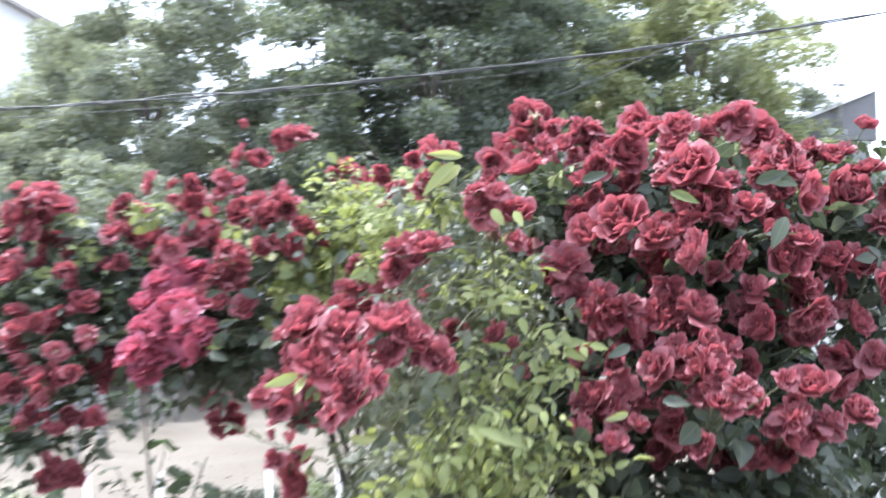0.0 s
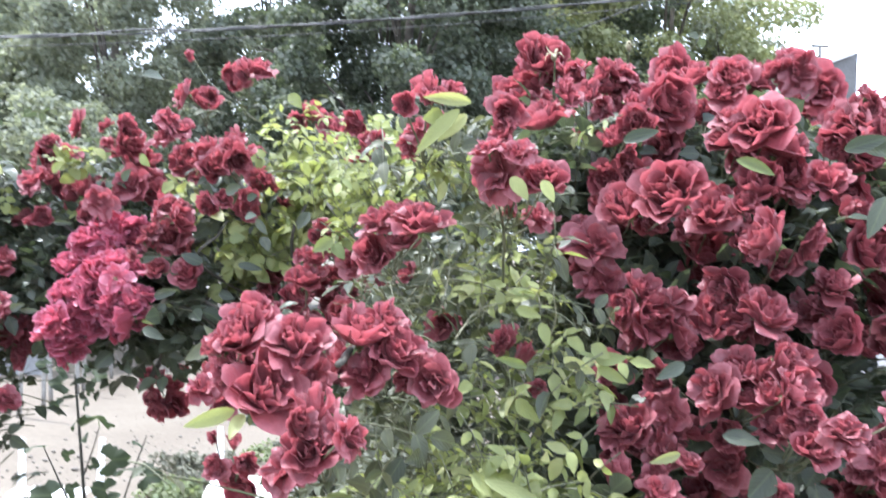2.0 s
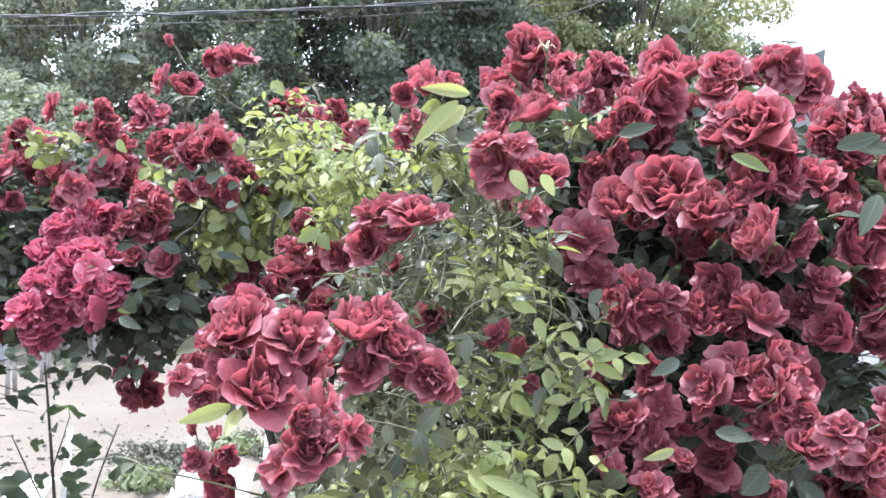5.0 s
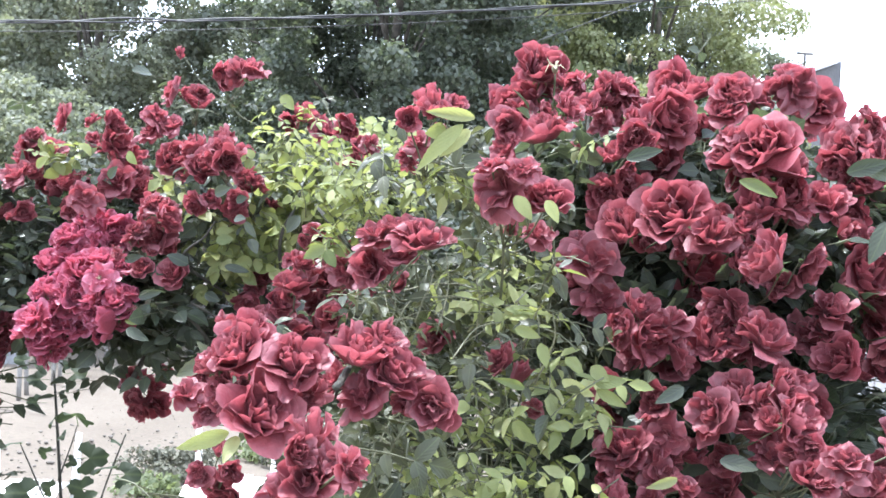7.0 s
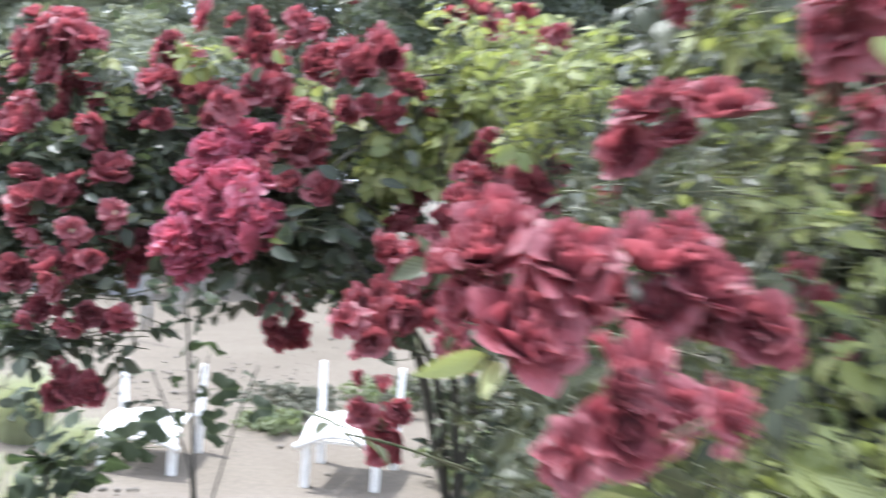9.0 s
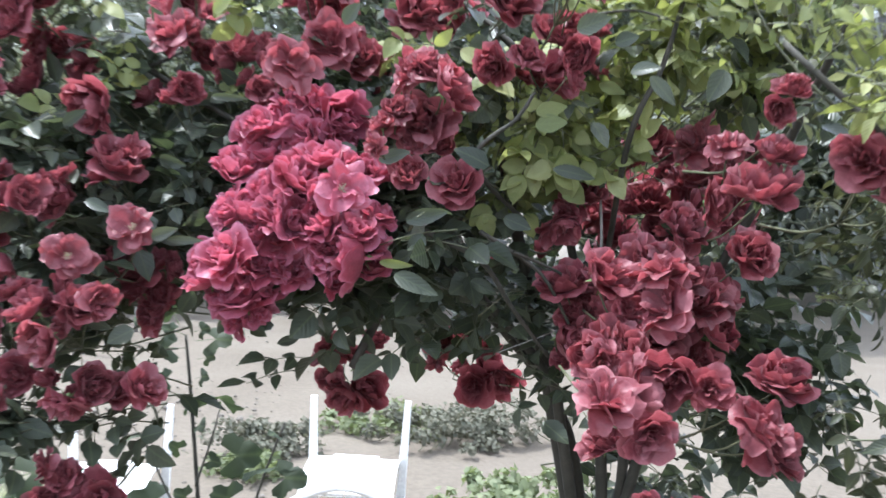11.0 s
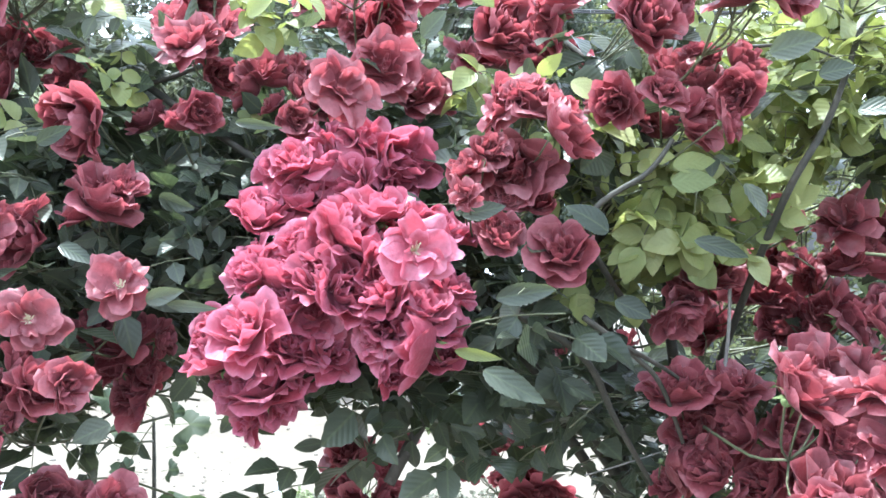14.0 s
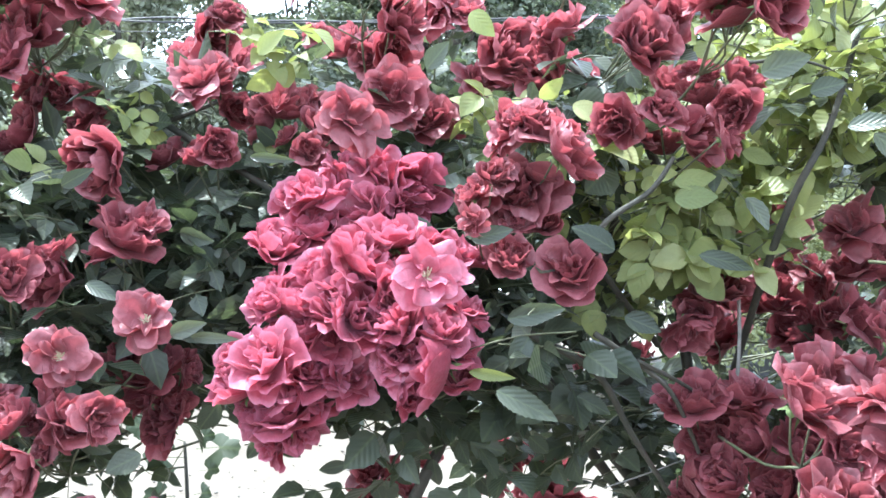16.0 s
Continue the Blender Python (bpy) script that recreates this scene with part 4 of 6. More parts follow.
climber_pink((-1.07, 3.79, 1.68, 108), (-1.12, 3.80, 1.67, 98), (-1.19, 3.78, 1.63, 93), (-1.01, 3.77, 1.64, 97), (-1.17, 3.77, 1.57, 92), (-1.10, 3.74, 1.58, 99), (-1.23, 3.76, 1.53, 95), (-1.22, 3.81, 1.61, 75), (-1.15, 3.80, 1.62, 89), (-1.05, 3.78, 1.62, 87), (-1.09, 3.82, 1.65, 90), (-1.14, 3.78, 1.57, 87), (-1.02, 3.75, 1.59, 77), (-1.17, 3.84, 1.65, 61), (-1.02, 3.81, 1.62, 72), (-1.15, 3.83, 1.60, 74), (-1.10, 3.80, 1.56, 72))
climber_pink((-1.24, 3.71, 1.46, 92), (-1.19, 3.67, 1.43, 81), (-1.08, 3.62, 1.51, 101), (-0.99, 3.51, 1.49, 102, OPEN), (-1.12, 3.61, 1.44, 95), (-1.23, 3.67, 1.43, 72), (-1.04, 3.65, 1.55, 80), (-0.93, 3.64, 1.53, 75), (-1.08, 3.58, 1.42, 85), (-1.16, 3.69, 1.48, 91), (-0.97, 3.63, 1.53, 71), (-1.11, 3.64, 1.49, 80), (-1.09, 3.64, 1.47, 70), (-1.05, 3.65, 1.47, 58), (-1.16, 3.69, 1.45, 59), (-1.11, 3.69, 1.48, 66), (-1.01, 3.67, 1.52, 61), (-1.03, 3.58, 1.46, 70), (-1.09, 3.68, 1.52, 65))
climber_pink((-1.03, 3.56, 1.43, 87), (-0.92, 3.59, 1.45, 79), (-0.97, 3.56, 1.36, 97), (-0.94, 3.58, 1.39, 78), (-1.03, 3.57, 1.36, 76), (-0.97, 3.56, 1.41, 84), (-1.00, 3.58, 1.31, 59), (-0.93, 3.60, 1.34, 52), (-1.01, 3.56, 1.38, 80), (-1.03, 3.60, 1.40, 62), (-0.96, 3.61, 1.44, 65), (-0.97, 3.61, 1.34, 49), (-0.94, 3.62, 1.36, 42))
climber_pink((-1.17, 3.65, 1.39, 85), (-1.21, 3.67, 1.38, 79), (-1.13, 3.63, 1.38, 80), (-1.22, 3.56, 1.35, 93), (-1.15, 3.63, 1.34, 87), (-1.09, 3.63, 1.33, 82), (-1.26, 3.64, 1.30, 79), (-1.19, 3.64, 1.27, 101), (-1.23, 3.64, 1.25, 91), (-1.16, 3.65, 1.23, 74), (-1.21, 3.66, 1.21, 62), (-1.13, 3.65, 1.30, 74), (-1.18, 3.63, 1.33, 79), (-1.21, 3.64, 1.30, 79), (-1.28, 3.66, 1.33, 62), (-1.17, 3.68, 1.34, 70), (-1.23, 3.69, 1.32, 65), (-1.24, 3.67, 1.29, 64), (-1.13, 3.68, 1.32, 61))
climber_red((-0.64, 4.26, 1.11, 108), (-0.66, 4.23, 0.98, 115), (-0.59, 4.25, 0.99, 111), (-0.75, 4.27, 1.09, 81), (-0.61, 4.30, 1.04, 102), (-0.77, 4.27, 1.04, 60), (-0.70, 4.30, 1.11, 67), (-0.69, 4.29, 1.02, 49))
climber_red((-1.05, 4.15, 1.08, 98), (-1.01, 4.14, 0.96, 108), (-0.94, 4.14, 0.98, 103), (-0.97, 4.19, 1.04, 83), (-1.05, 4.20, 1.00, 72), (-0.93, 4.19, 1.11, 65), (-1.01, 4.21, 1.07, 68))
climber_red((-0.64, 4.08, 1.34, 35), (-0.54, 3.98, 1.36, 32))
climber_red((-1.76, 3.73, 1.74, 92), (-1.77, 3.74, 1.64, 102), (-1.72, 3.69, 1.50, 98), (-1.73, 3.70, 1.37, 98), (-1.70, 3.70, 1.30, 80), (-1.72, 3.65, 1.18, 95), (-1.64, 3.65, 1.08, 86))
climber_red((-0.52, 3.68, 1.20, 78), (-0.52, 3.73, 1.16, 57))
climber_red((-0.54, 3.67, 1.33, 103), (-0.46, 3.65, 1.35, 106), (-0.37, 3.61, 1.36, 100), (-0.28, 3.61, 1.36, 96), (-0.51, 3.68, 1.26, 85), (-0.45, 3.63, 1.27, 97), (-0.37, 3.61, 1.28, 92), (-0.29, 3.58, 1.29, 94), (-0.49, 3.63, 1.21, 87), (-0.35, 3.57, 1.23, 102), (-0.42, 3.59, 1.21, 87), (-0.24, 3.58, 1.33, 94), (-0.28, 3.56, 1.20, 90), (-0.44, 3.60, 1.16, 91), (-0.24, 3.56, 1.25, 86), (-0.48, 3.67, 1.29, 72), (-0.37, 3.63, 1.23, 73), (-0.40, 3.64, 1.21, 75))
climber_red((-0.28, 3.70, 1.64, 115), (-0.22, 3.90, 1.56, 112), (-0.17, 3.81, 1.58, 115), (-0.22, 3.73, 1.47, 107), (-0.25, 3.78, 1.47, 70), (-0.08, 3.89, 1.66, 108), (-0.15, 3.74, 1.50, 98), (-0.24, 3.75, 1.57, 88), (-0.24, 3.88, 1.53, 57), (-0.13, 3.89, 1.62, 89))
climber_red((-0.35, 4.00, 1.61, 95), (-0.26, 4.10, 1.53, 108), (-0.26, 3.98, 1.63, 95), (-0.31, 4.12, 1.57, 60), (-0.24, 3.99, 1.56, 68), (-0.32, 4.03, 1.63, 78), (-0.27, 4.14, 1.56, 50))
climber_red((-0.51, 3.67, 1.51, 85), (-0.55, 3.67, 1.43, 87), (-0.54, 3.67, 1.46, 46), (-0.53, 3.70, 1.48, 70))
climber_red((-0.63, 3.71, 1.77, 87), (-0.72, 3.56, 1.74, 72), (-0.59, 3.56, 1.73, 79), (-0.57, 3.48, 1.72, 58), (-0.59, 3.72, 1.74, 57), (-0.73, 3.65, 1.76, 45), (-0.65, 3.67, 1.75, 47), (-0.67, 3.64, 1.75, 37))
climber_red((-0.58, 3.73, 1.85, 81), (-0.53, 3.56, 1.83, 64), (-0.57, 3.48, 1.76, 68), (-0.58, 3.64, 1.86, 46), (-0.55, 3.64, 1.85, 37))
climber_red((-0.60, 3.41, 1.89, 108), (-0.58, 3.33, 1.87, 80), (-0.64, 3.40, 1.90, 74), (-0.61, 3.36, 1.92, 76), (-0.63, 3.44, 1.91, 64), (-0.60, 3.38, 1.91, 70))
climber_red((-0.78, 3.55, 1.52, 103))
climber_red((-0.92, 3.61, 1.63, 81), (-0.85, 3.61, 1.63, 107), (-0.81, 3.64, 1.60, 66), (-0.94, 3.48, 1.57, 51), (-0.87, 3.54, 1.53, 70), (-0.89, 3.56, 1.65, 59), (-0.93, 3.58, 1.62, 42), (-0.85, 3.61, 1.59, 57))
climber_red((-0.83, 3.58, 1.73, 96), (-0.79, 3.53, 1.69, 93), (-0.89, 3.59, 1.72, 73), (-0.86, 3.58, 1.75, 69), (-0.87, 3.62, 1.74, 60))
climber_red((-0.65, 4.16, 1.97, 71))
climber_red((-0.85, 3.84, 1.91, 115), (-0.78, 3.98, 1.96, 103), (-0.82, 4.09, 1.92, 109), (-0.89, 4.08, 1.92, 98), (-0.82, 3.95, 1.98, 88), (-0.72, 4.11, 1.97, 72), (-0.78, 4.13, 1.94, 59))
climber_red((-0.96, 4.10, 1.80, 111))
climber_red((-1.28, 4.00, 1.81, 115), (-1.24, 4.00, 1.83, 77), (-1.31, 4.00, 1.78, 88), (-1.12, 3.73, 1.75, 115), (-1.18, 3.96, 1.76, 87), (-1.20, 3.84, 1.70, 63), (-1.10, 3.89, 1.78, 73), (-1.22, 4.01, 1.81, 63), (-1.26, 3.96, 1.74, 51))
climber_red((-1.18, 4.14, 1.97, 98), (-1.07, 3.99, 1.93, 102), (-1.23, 4.14, 1.99, 72), (-1.06, 3.86, 1.82, 115), (-1.03, 4.07, 1.85, 93), (-1.05, 3.85, 1.96, 115), (-1.12, 4.08, 1.93, 82), (-1.06, 4.07, 1.90, 76))
climber_red((-1.42, 4.06, 1.94, 105), (-1.42, 3.88, 1.83, 115), (-1.51, 4.16, 1.91, 96), (-1.39, 3.97, 1.97, 76), (-1.40, 4.06, 1.85, 80), (-1.37, 4.07, 1.80, 69), (-1.41, 4.05, 1.97, 62), (-1.40, 4.00, 1.85, 65), (-1.45, 4.15, 1.86, 56))
climber_red((-1.44, 3.81, 1.30, 107), (-1.40, 3.84, 1.24, 71), (-1.42, 3.84, 1.20, 83), (-1.48, 3.78, 1.31, 67), (-1.45, 3.81, 1.25, 68), (-1.37, 3.82, 1.30, 59), (-1.46, 3.83, 1.32, 55), (-1.42, 3.86, 1.26, 56))
climber_red((-1.49, 3.60, 1.24, 87), (-1.57, 3.60, 1.15, 70), (-1.58, 3.64, 1.24, 34), (-1.65, 3.65, 1.26, 78), (-1.55, 3.65, 1.25, 28), (-1.60, 3.66, 1.21, 57))
climber_red((-1.41, 3.63, 1.39, 90, OPEN), (-1.52, 3.59, 1.33, 93, OPEN))
climber_red((-1.60, 3.71, 1.44, 101), (-1.62, 3.71, 1.47, 63), (-1.58, 3.71, 1.48, 54), (-1.61, 3.74, 1.47, 52))
climber_red((-1.47, 3.73, 1.53, 115), (-1.51, 3.74, 1.50, 78), (-1.45, 3.75, 1.55, 75), (-1.49, 3.77, 1.53, 64))
climber_red((-1.54, 3.73, 1.63, 115), (-1.49, 3.99, 1.69, 91), (-1.41, 3.98, 1.71, 67))
climber_red((-1.36, 3.84, 1.69, 74), (-1.40, 3.86, 1.67, 60))
climber_red((-1.78, 4.03, 1.72, 108), (-1.81, 4.04, 1.69, 66))
climber_red((-1.78, 4.02, 1.82, 92), (-1.76, 4.03, 1.79, 66), (-1.66, 4.02, 1.76, 95), (-1.64, 4.01, 1.80, 77), (-1.73, 4.05, 1.80, 76), (-1.70, 4.05, 1.80, 54))
climber_red((-1.74, 3.90, 1.89, 115), (-1.73, 3.96, 1.93, 96), (-1.66, 3.95, 1.94, 55), (-1.80, 3.97, 1.88, 85), (-1.76, 4.00, 1.91, 70))
climber_red((-0.22, 3.09, 1.57, 82), (-0.16, 3.09, 1.57, 94), (-0.15, 3.09, 1.53, 70), (-0.19, 3.12, 1.58, 67))
climber_red((-0.54, 3.12, 1.21, 111), (-0.47, 3.13, 1.23, 86), (-0.56, 3.12, 1.14, 62), (-0.30, 3.11, 1.25, 91), (-0.34, 3.05, 1.19, 108), (-0.32, 3.05, 1.15, 70), (-0.40, 3.13, 1.22, 71))
climber_red((-0.47, 3.20, 1.34, 106), (-0.53, 3.26, 1.38, 105), (-0.46, 3.40, 1.39, 97), (-0.53, 3.19, 1.27, 89), (-0.36, 3.48, 1.37, 114), (-0.30, 3.48, 1.32, 110), (-0.50, 3.23, 1.32, 73), (-0.39, 3.48, 1.36, 79))
climber_red((-0.33, 3.83, 1.64, 98), (-0.32, 3.90, 1.51, 110), (-0.35, 4.07, 1.42, 110), (-0.41, 4.06, 1.47, 107), (-0.28, 3.86, 1.45, 99), (-0.35, 4.02, 1.50, 88))
climber_red((-1.87, 4.00, 2.03, 92))
climber_red((-1.85, 3.44, 0.94, 62), (-1.86, 3.43, 0.87, 71), (-1.74, 3.31, 0.77, 114), (-1.82, 3.44, 0.91, 55), (-1.85, 3.33, 0.79, 89), (-1.83, 3.47, 0.90, 45))
climber_red((-1.56, 3.58, 0.91, 83), (-1.54, 3.58, 0.83, 83), (-1.44, 3.59, 0.85, 102), (-1.50, 3.58, 0.84, 80), (-1.51, 3.58, 0.90, 70), (-1.51, 3.62, 0.89, 68), (-1.51, 3.61, 0.85, 66))
climber_red((-1.65, 3.57, 1.05, 54), (-1.52, 3.59, 1.03, 83), (-1.46, 3.60, 1.08, 77), (-1.36, 3.61, 1.08, 93), (-1.51, 3.64, 1.05, 65), (-1.56, 3.62, 1.08, 45), (-1.43, 3.64, 1.06, 68))
climber_red((-1.44, 3.56, 1.25, 72), (-1.59, 3.59, 1.23, 77), (-1.55, 3.54, 1.17, 85), (-1.54, 3.60, 1.19, 58), (-1.50, 3.59, 1.22, 59), (-1.56, 3.63, 1.22, 47))
climber_red((-1.96, 3.74, 1.10, 107), (-2.02, 3.73, 1.13, 86), (-1.95, 3.83, 1.02, 82), (-1.99, 3.77, 1.12, 71))
climber_red((-1.70, 3.64, 1.43, 101), (-1.62, 3.65, 1.44, 75))
climber_red((-2.22, 3.82, 1.40, 110), (-2.24, 3.81, 1.28, 110), (-2.33, 3.86, 1.49, 110), (-2.15, 3.72, 1.18, 110), (-2.28, 3.88, 1.46, 90), (-2.19, 3.80, 1.24, 90))
climber_red((-2.00, 3.86, 1.55, 111), (-2.01, 3.85, 1.48, 111), (-2.08, 3.84, 1.43, 111), (-2.06, 3.79, 1.35, 110), (-2.10, 3.78, 1.29, 109), (-2.02, 3.84, 1.37, 96), (-2.03, 3.79, 1.28, 105), (-1.99, 3.91, 1.52, 91), (-2.03, 3.88, 1.44, 79), (-2.05, 3.85, 1.36, 86))
climber_red((-2.03, 3.92, 1.82, 113), (-2.08, 3.90, 1.69, 98), (-1.99, 3.92, 1.72, 87), (-1.94, 3.92, 1.64, 98), (-1.84, 3.89, 1.67, 103), (-1.90, 3.93, 1.62, 73), (-1.99, 3.95, 1.74, 80), (-1.95, 3.96, 1.67, 60))
climber_red((-2.25, 3.94, 1.82, 114), (-2.19, 3.95, 1.79, 85), (-2.33, 3.93, 1.80, 110), (-2.22, 3.98, 1.82, 70))
climber_red((-1.77, 3.86, 1.99, 110), (-1.67, 3.82, 1.95, 110), (-1.80, 3.85, 1.91, 110), (-1.88, 3.89, 1.89, 111), (-1.61, 3.83, 1.95, 114), (-1.86, 3.89, 1.83, 100), (-1.75, 3.86, 1.83, 98), (-1.73, 3.92, 2.02, 107), (-1.60, 3.88, 1.94, 70), (-1.68, 3.88, 1.98, 90), (-1.76, 3.89, 1.87, 81), (-1.82, 3.94, 1.95, 88))
climber_red((-0.54, 2.91, 1.03, 75), (-0.45, 2.84, 1.06, 62), (-0.49, 3.03, 0.94, 107), (-0.55, 2.91, 1.11, 35), (-0.52, 3.01, 1.00, 62), (-0.49, 2.91, 1.09, 28))
climber_red((-0.585, 2.98, 1.24, 93), (-0.53, 2.97, 1.18, 74), (-0.59, 3.10, 1.26, 72), (-0.46, 3.23, 1.40, 98), (-0.58, 3.07, 1.26, 59))
climber_red((-0.30, 3.15, 1.68, 48), (-0.32, 3.15, 1.64, 42))
climber_red((-0.25, 3.39, 1.42, 84), (-0.31, 3.66, 1.33, 95))
climber_red((-0.36, 3.24, 1.60, 73), (-0.34, 3.14, 1.53, 99), (-0.39, 3.37, 1.41, 107), (-0.39, 3.32, 1.46, 85), (-0.32, 3.14, 1.58, 64), (-0.36, 3.27, 1.50, 70))
climber_red((-0.56, 3.66, 1.82, 72), (-0.48, 3.71, 1.76, 54), (-0.66, 3.52, 1.76, 65), (-0.52, 3.72, 1.81, 44))
climber_red((-0.78, 3.80, 1.96, 110), (-0.67, 3.65, 1.96, 110), (-0.69, 3.53, 1.87, 110), (-0.80, 3.80, 1.87, 103), (-0.63, 3.58, 1.91, 81), (-0.65, 3.67, 1.98, 76), (-0.79, 3.83, 1.93, 84), (-0.64, 3.65, 1.94, 67), (-0.68, 3.64, 1.93, 62))
climber_red((-1.10, 4.12, 1.97, 110), (-1.03, 4.01, 1.87, 110), (-0.99, 3.94, 1.80, 110), (-1.06, 4.10, 1.93, 90))
climber_red((-1.51, 4.24, 1.93, 110), (-1.41, 4.20, 1.94, 110))
climber_red((-0.97, 4.07, 2.08, 110), (-1.01, 4.07, 2.03, 107), (-0.93, 4.07, 2.06, 98), (-0.99, 4.11, 2.07, 88))
climber_red((-0.82, 3.59, 2.11, 92), (-0.75, 3.68, 2.09, 88), (-0.72, 3.58, 2.11, 55), (-0.78, 3.67, 2.11, 72))
climber_red((-1.27, 3.87, 2.03, 110), (-1.06, 3.80, 2.02, 71), (-1.03, 3.80, 2.00, 59), (-1.16, 3.87, 2.03, 58))
bush_red((0.37, 2.00, 1.24, 65), (0.30, 2.01, 1.24, 32))
bush_red((0.11, 2.13, 1.44, 32), (0.18, 2.12, 1.38, 34), (0.12, 2.13, 1.46, 32), (0.15, 2.16, 1.42, 26))
bush_red((0.53, 2.16, 1.24, 97), (0.64, 2.29, 1.17, 89), (0.54, 2.29, 1.16, 78), (0.59, 2.26, 1.22, 73), (0.60, 2.33, 1.17, 64))
bush_red((0.33, 2.11, 1.32, 83), (0.41, 2.11, 1.34, 77), (0.41, 2.10, 1.28, 77), (0.44, 2.07, 1.27, 48), (0.36, 2.14, 1.31, 63), (0.43, 2.12, 1.31, 40))
bush_red((0.79, 2.08, 1.29, 89), (0.84, 2.08, 1.35, 89), (0.80, 2.08, 1.24, 89), (0.75, 2.08, 1.26, 59), (0.87, 2.07, 1.28, 89), (0.78, 2.11, 1.28, 73), (0.81, 2.11, 1.31, 48), (0.83, 2.11, 1.25, 73))
bush_red((0.61, 1.97, 1.35, 86), (0.59, 1.82, 1.38, 69), (0.59, 1.90, 1.33, 64), (0.57, 1.95, 1.35, 54), (0.58, 1.92, 1.37, 44))
bush_red((0.47, 2.07, 1.39, 91), (0.56, 2.09, 1.42, 90), (0.54, 2.06, 1.38, 64), (0.59, 2.02, 1.44, 79), (0.58, 1.95, 1.41, 83), (0.52, 2.09, 1.43, 71), (0.56, 2.01, 1.40, 56), (0.57, 2.05, 1.42, 68), (0.53, 2.11, 1.41, 52))
bush_red((0.88, 2.32, 1.65, 102), (0.92, 2.32, 1.71, 102), (0.93, 2.37, 1.59, 94), (0.92, 2.27, 1.50, 89), (0.94, 2.42, 1.71, 72), (0.90, 2.38, 1.63, 77), (0.93, 2.33, 1.61, 73), (0.93, 2.43, 1.64, 59))
bush_red((0.76, 2.23, 1.58, 90), (0.76, 2.20, 1.48, 78), (0.88, 2.35, 1.47, 42), (0.76, 2.25, 1.54, 64), (0.83, 2.31, 1.48, 34))
bush_red((0.54, 2.22, 1.56, 89), (0.53, 2.21, 1.51, 97), (0.61, 2.15, 1.53, 104), (0.58, 2.19, 1.55, 63), (0.57, 2.21, 1.52, 79))
bush_red((0.34, 2.19, 1.52, 58), (0.40, 2.18, 1.50, 83), (0.44, 2.22, 1.55, 97), (0.46, 2.19, 1.48, 75), (0.38, 2.20, 1.56, 63), (0.38, 2.24, 1.54, 48), (0.44, 2.22, 1.50, 62))
bush_red((0.31, 2.31, 1.65, 115), (0.33, 2.30, 1.57, 93), (0.29, 2.36, 1.68, 57), (0.32, 2.34, 1.62, 76))
bush_red((0.59, 2.14, 1.66, 95), (0.72, 2.23, 1.65, 77))
bush_red((0.62, 2.25, 1.77, 91), (0.72, 2.30, 1.78, 80), (0.78, 2.33, 1.79, 95), (0.70, 2.31, 1.80, 67), (0.59, 2.23, 1.73, 64), (0.72, 2.34, 1.80, 55), (0.69, 2.33, 1.78, 75))
bush_red((0.52, 2.23, 1.71, 90), (0.55, 2.36, 1.64, 105), (0.50, 2.32, 1.68, 56), (0.53, 2.33, 1.69, 74), (0.53, 2.38, 1.66, 46))
bush_red((0.42, 2.17, 1.74, 115), (0.42, 2.45, 1.80, 72), (0.38, 2.45, 1.73, 91), (0.36, 2.45, 1.78, 72), (0.44, 2.37, 1.69, 69), (0.40, 2.49, 1.80, 59), (0.41, 2.45, 1.70, 57))
bush_red((0.87, 2.43, 1.91, 96), (0.92, 2.42, 1.94, 86), (0.92, 2.42, 1.98, 55), (0.85, 2.43, 1.87, 72), (0.89, 2.37, 1.85, 82), (0.94, 2.37, 1.90, 94), (0.94, 2.32, 1.82, 102), (0.87, 2.46, 1.90, 59), (0.89, 2.43, 1.88, 67), (0.88, 2.41, 1.84, 59))
bush_red((0.60, 2.22, 1.88, 115), (0.57, 2.28, 1.87, 101), (0.69, 2.33, 1.85, 95), (0.62, 2.31, 1.84, 67), (0.64, 2.31, 1.88, 78), (0.60, 2.33, 1.86, 55), (0.63, 2.34, 1.86, 78), (0.65, 2.36, 1.84, 55))
bush_red((1.00, 3.02, 2.20, 82), (0.89, 2.70, 2.08, 115), (0.96, 2.75, 2.05, 115), (1.10, 2.99, 2.04, 109), (1.01, 2.89, 2.03, 89), (0.99, 2.85, 2.02, 73))
bush_red((0.65, 2.50, 2.03, 89), (0.79, 2.73, 2.07, 99), (0.63, 2.49, 1.99, 76), (0.84, 2.73, 2.09, 83), (0.63, 2.53, 2.02, 62), (0.82, 2.77, 2.09, 68))
bush_red((0.40, 2.36, 1.89, 71), (0.36, 2.39, 1.86, 60))
bush_red((0.57, 2.71, 2.07, 112), (0.61, 2.65, 2.05, 96), (0.50, 2.45, 1.95, 115), (0.48, 2.51, 1.99, 62), (0.55, 2.61, 2.03, 51))
bush_red((0.37, 2.57, 2.03, 63), (0.42, 2.58, 2.04, 92), (0.45, 2.56, 2.01, 78), (0.32, 2.49, 1.97, 63), (0.35, 2.49, 1.94, 61), (0.40, 2.60, 2.03, 52), (0.38, 2.57, 2.00, 52), (0.40, 2.56, 1.96, 50))
bush_red((0.21, 2.38, 1.90, 105), (0.11, 2.13, 1.87, 69), (0.27, 2.38, 1.95, 71), (0.10, 2.13, 1.83, 59), (0.23, 2.42, 1.94, 58), (0.11, 2.16, 1.86, 49))
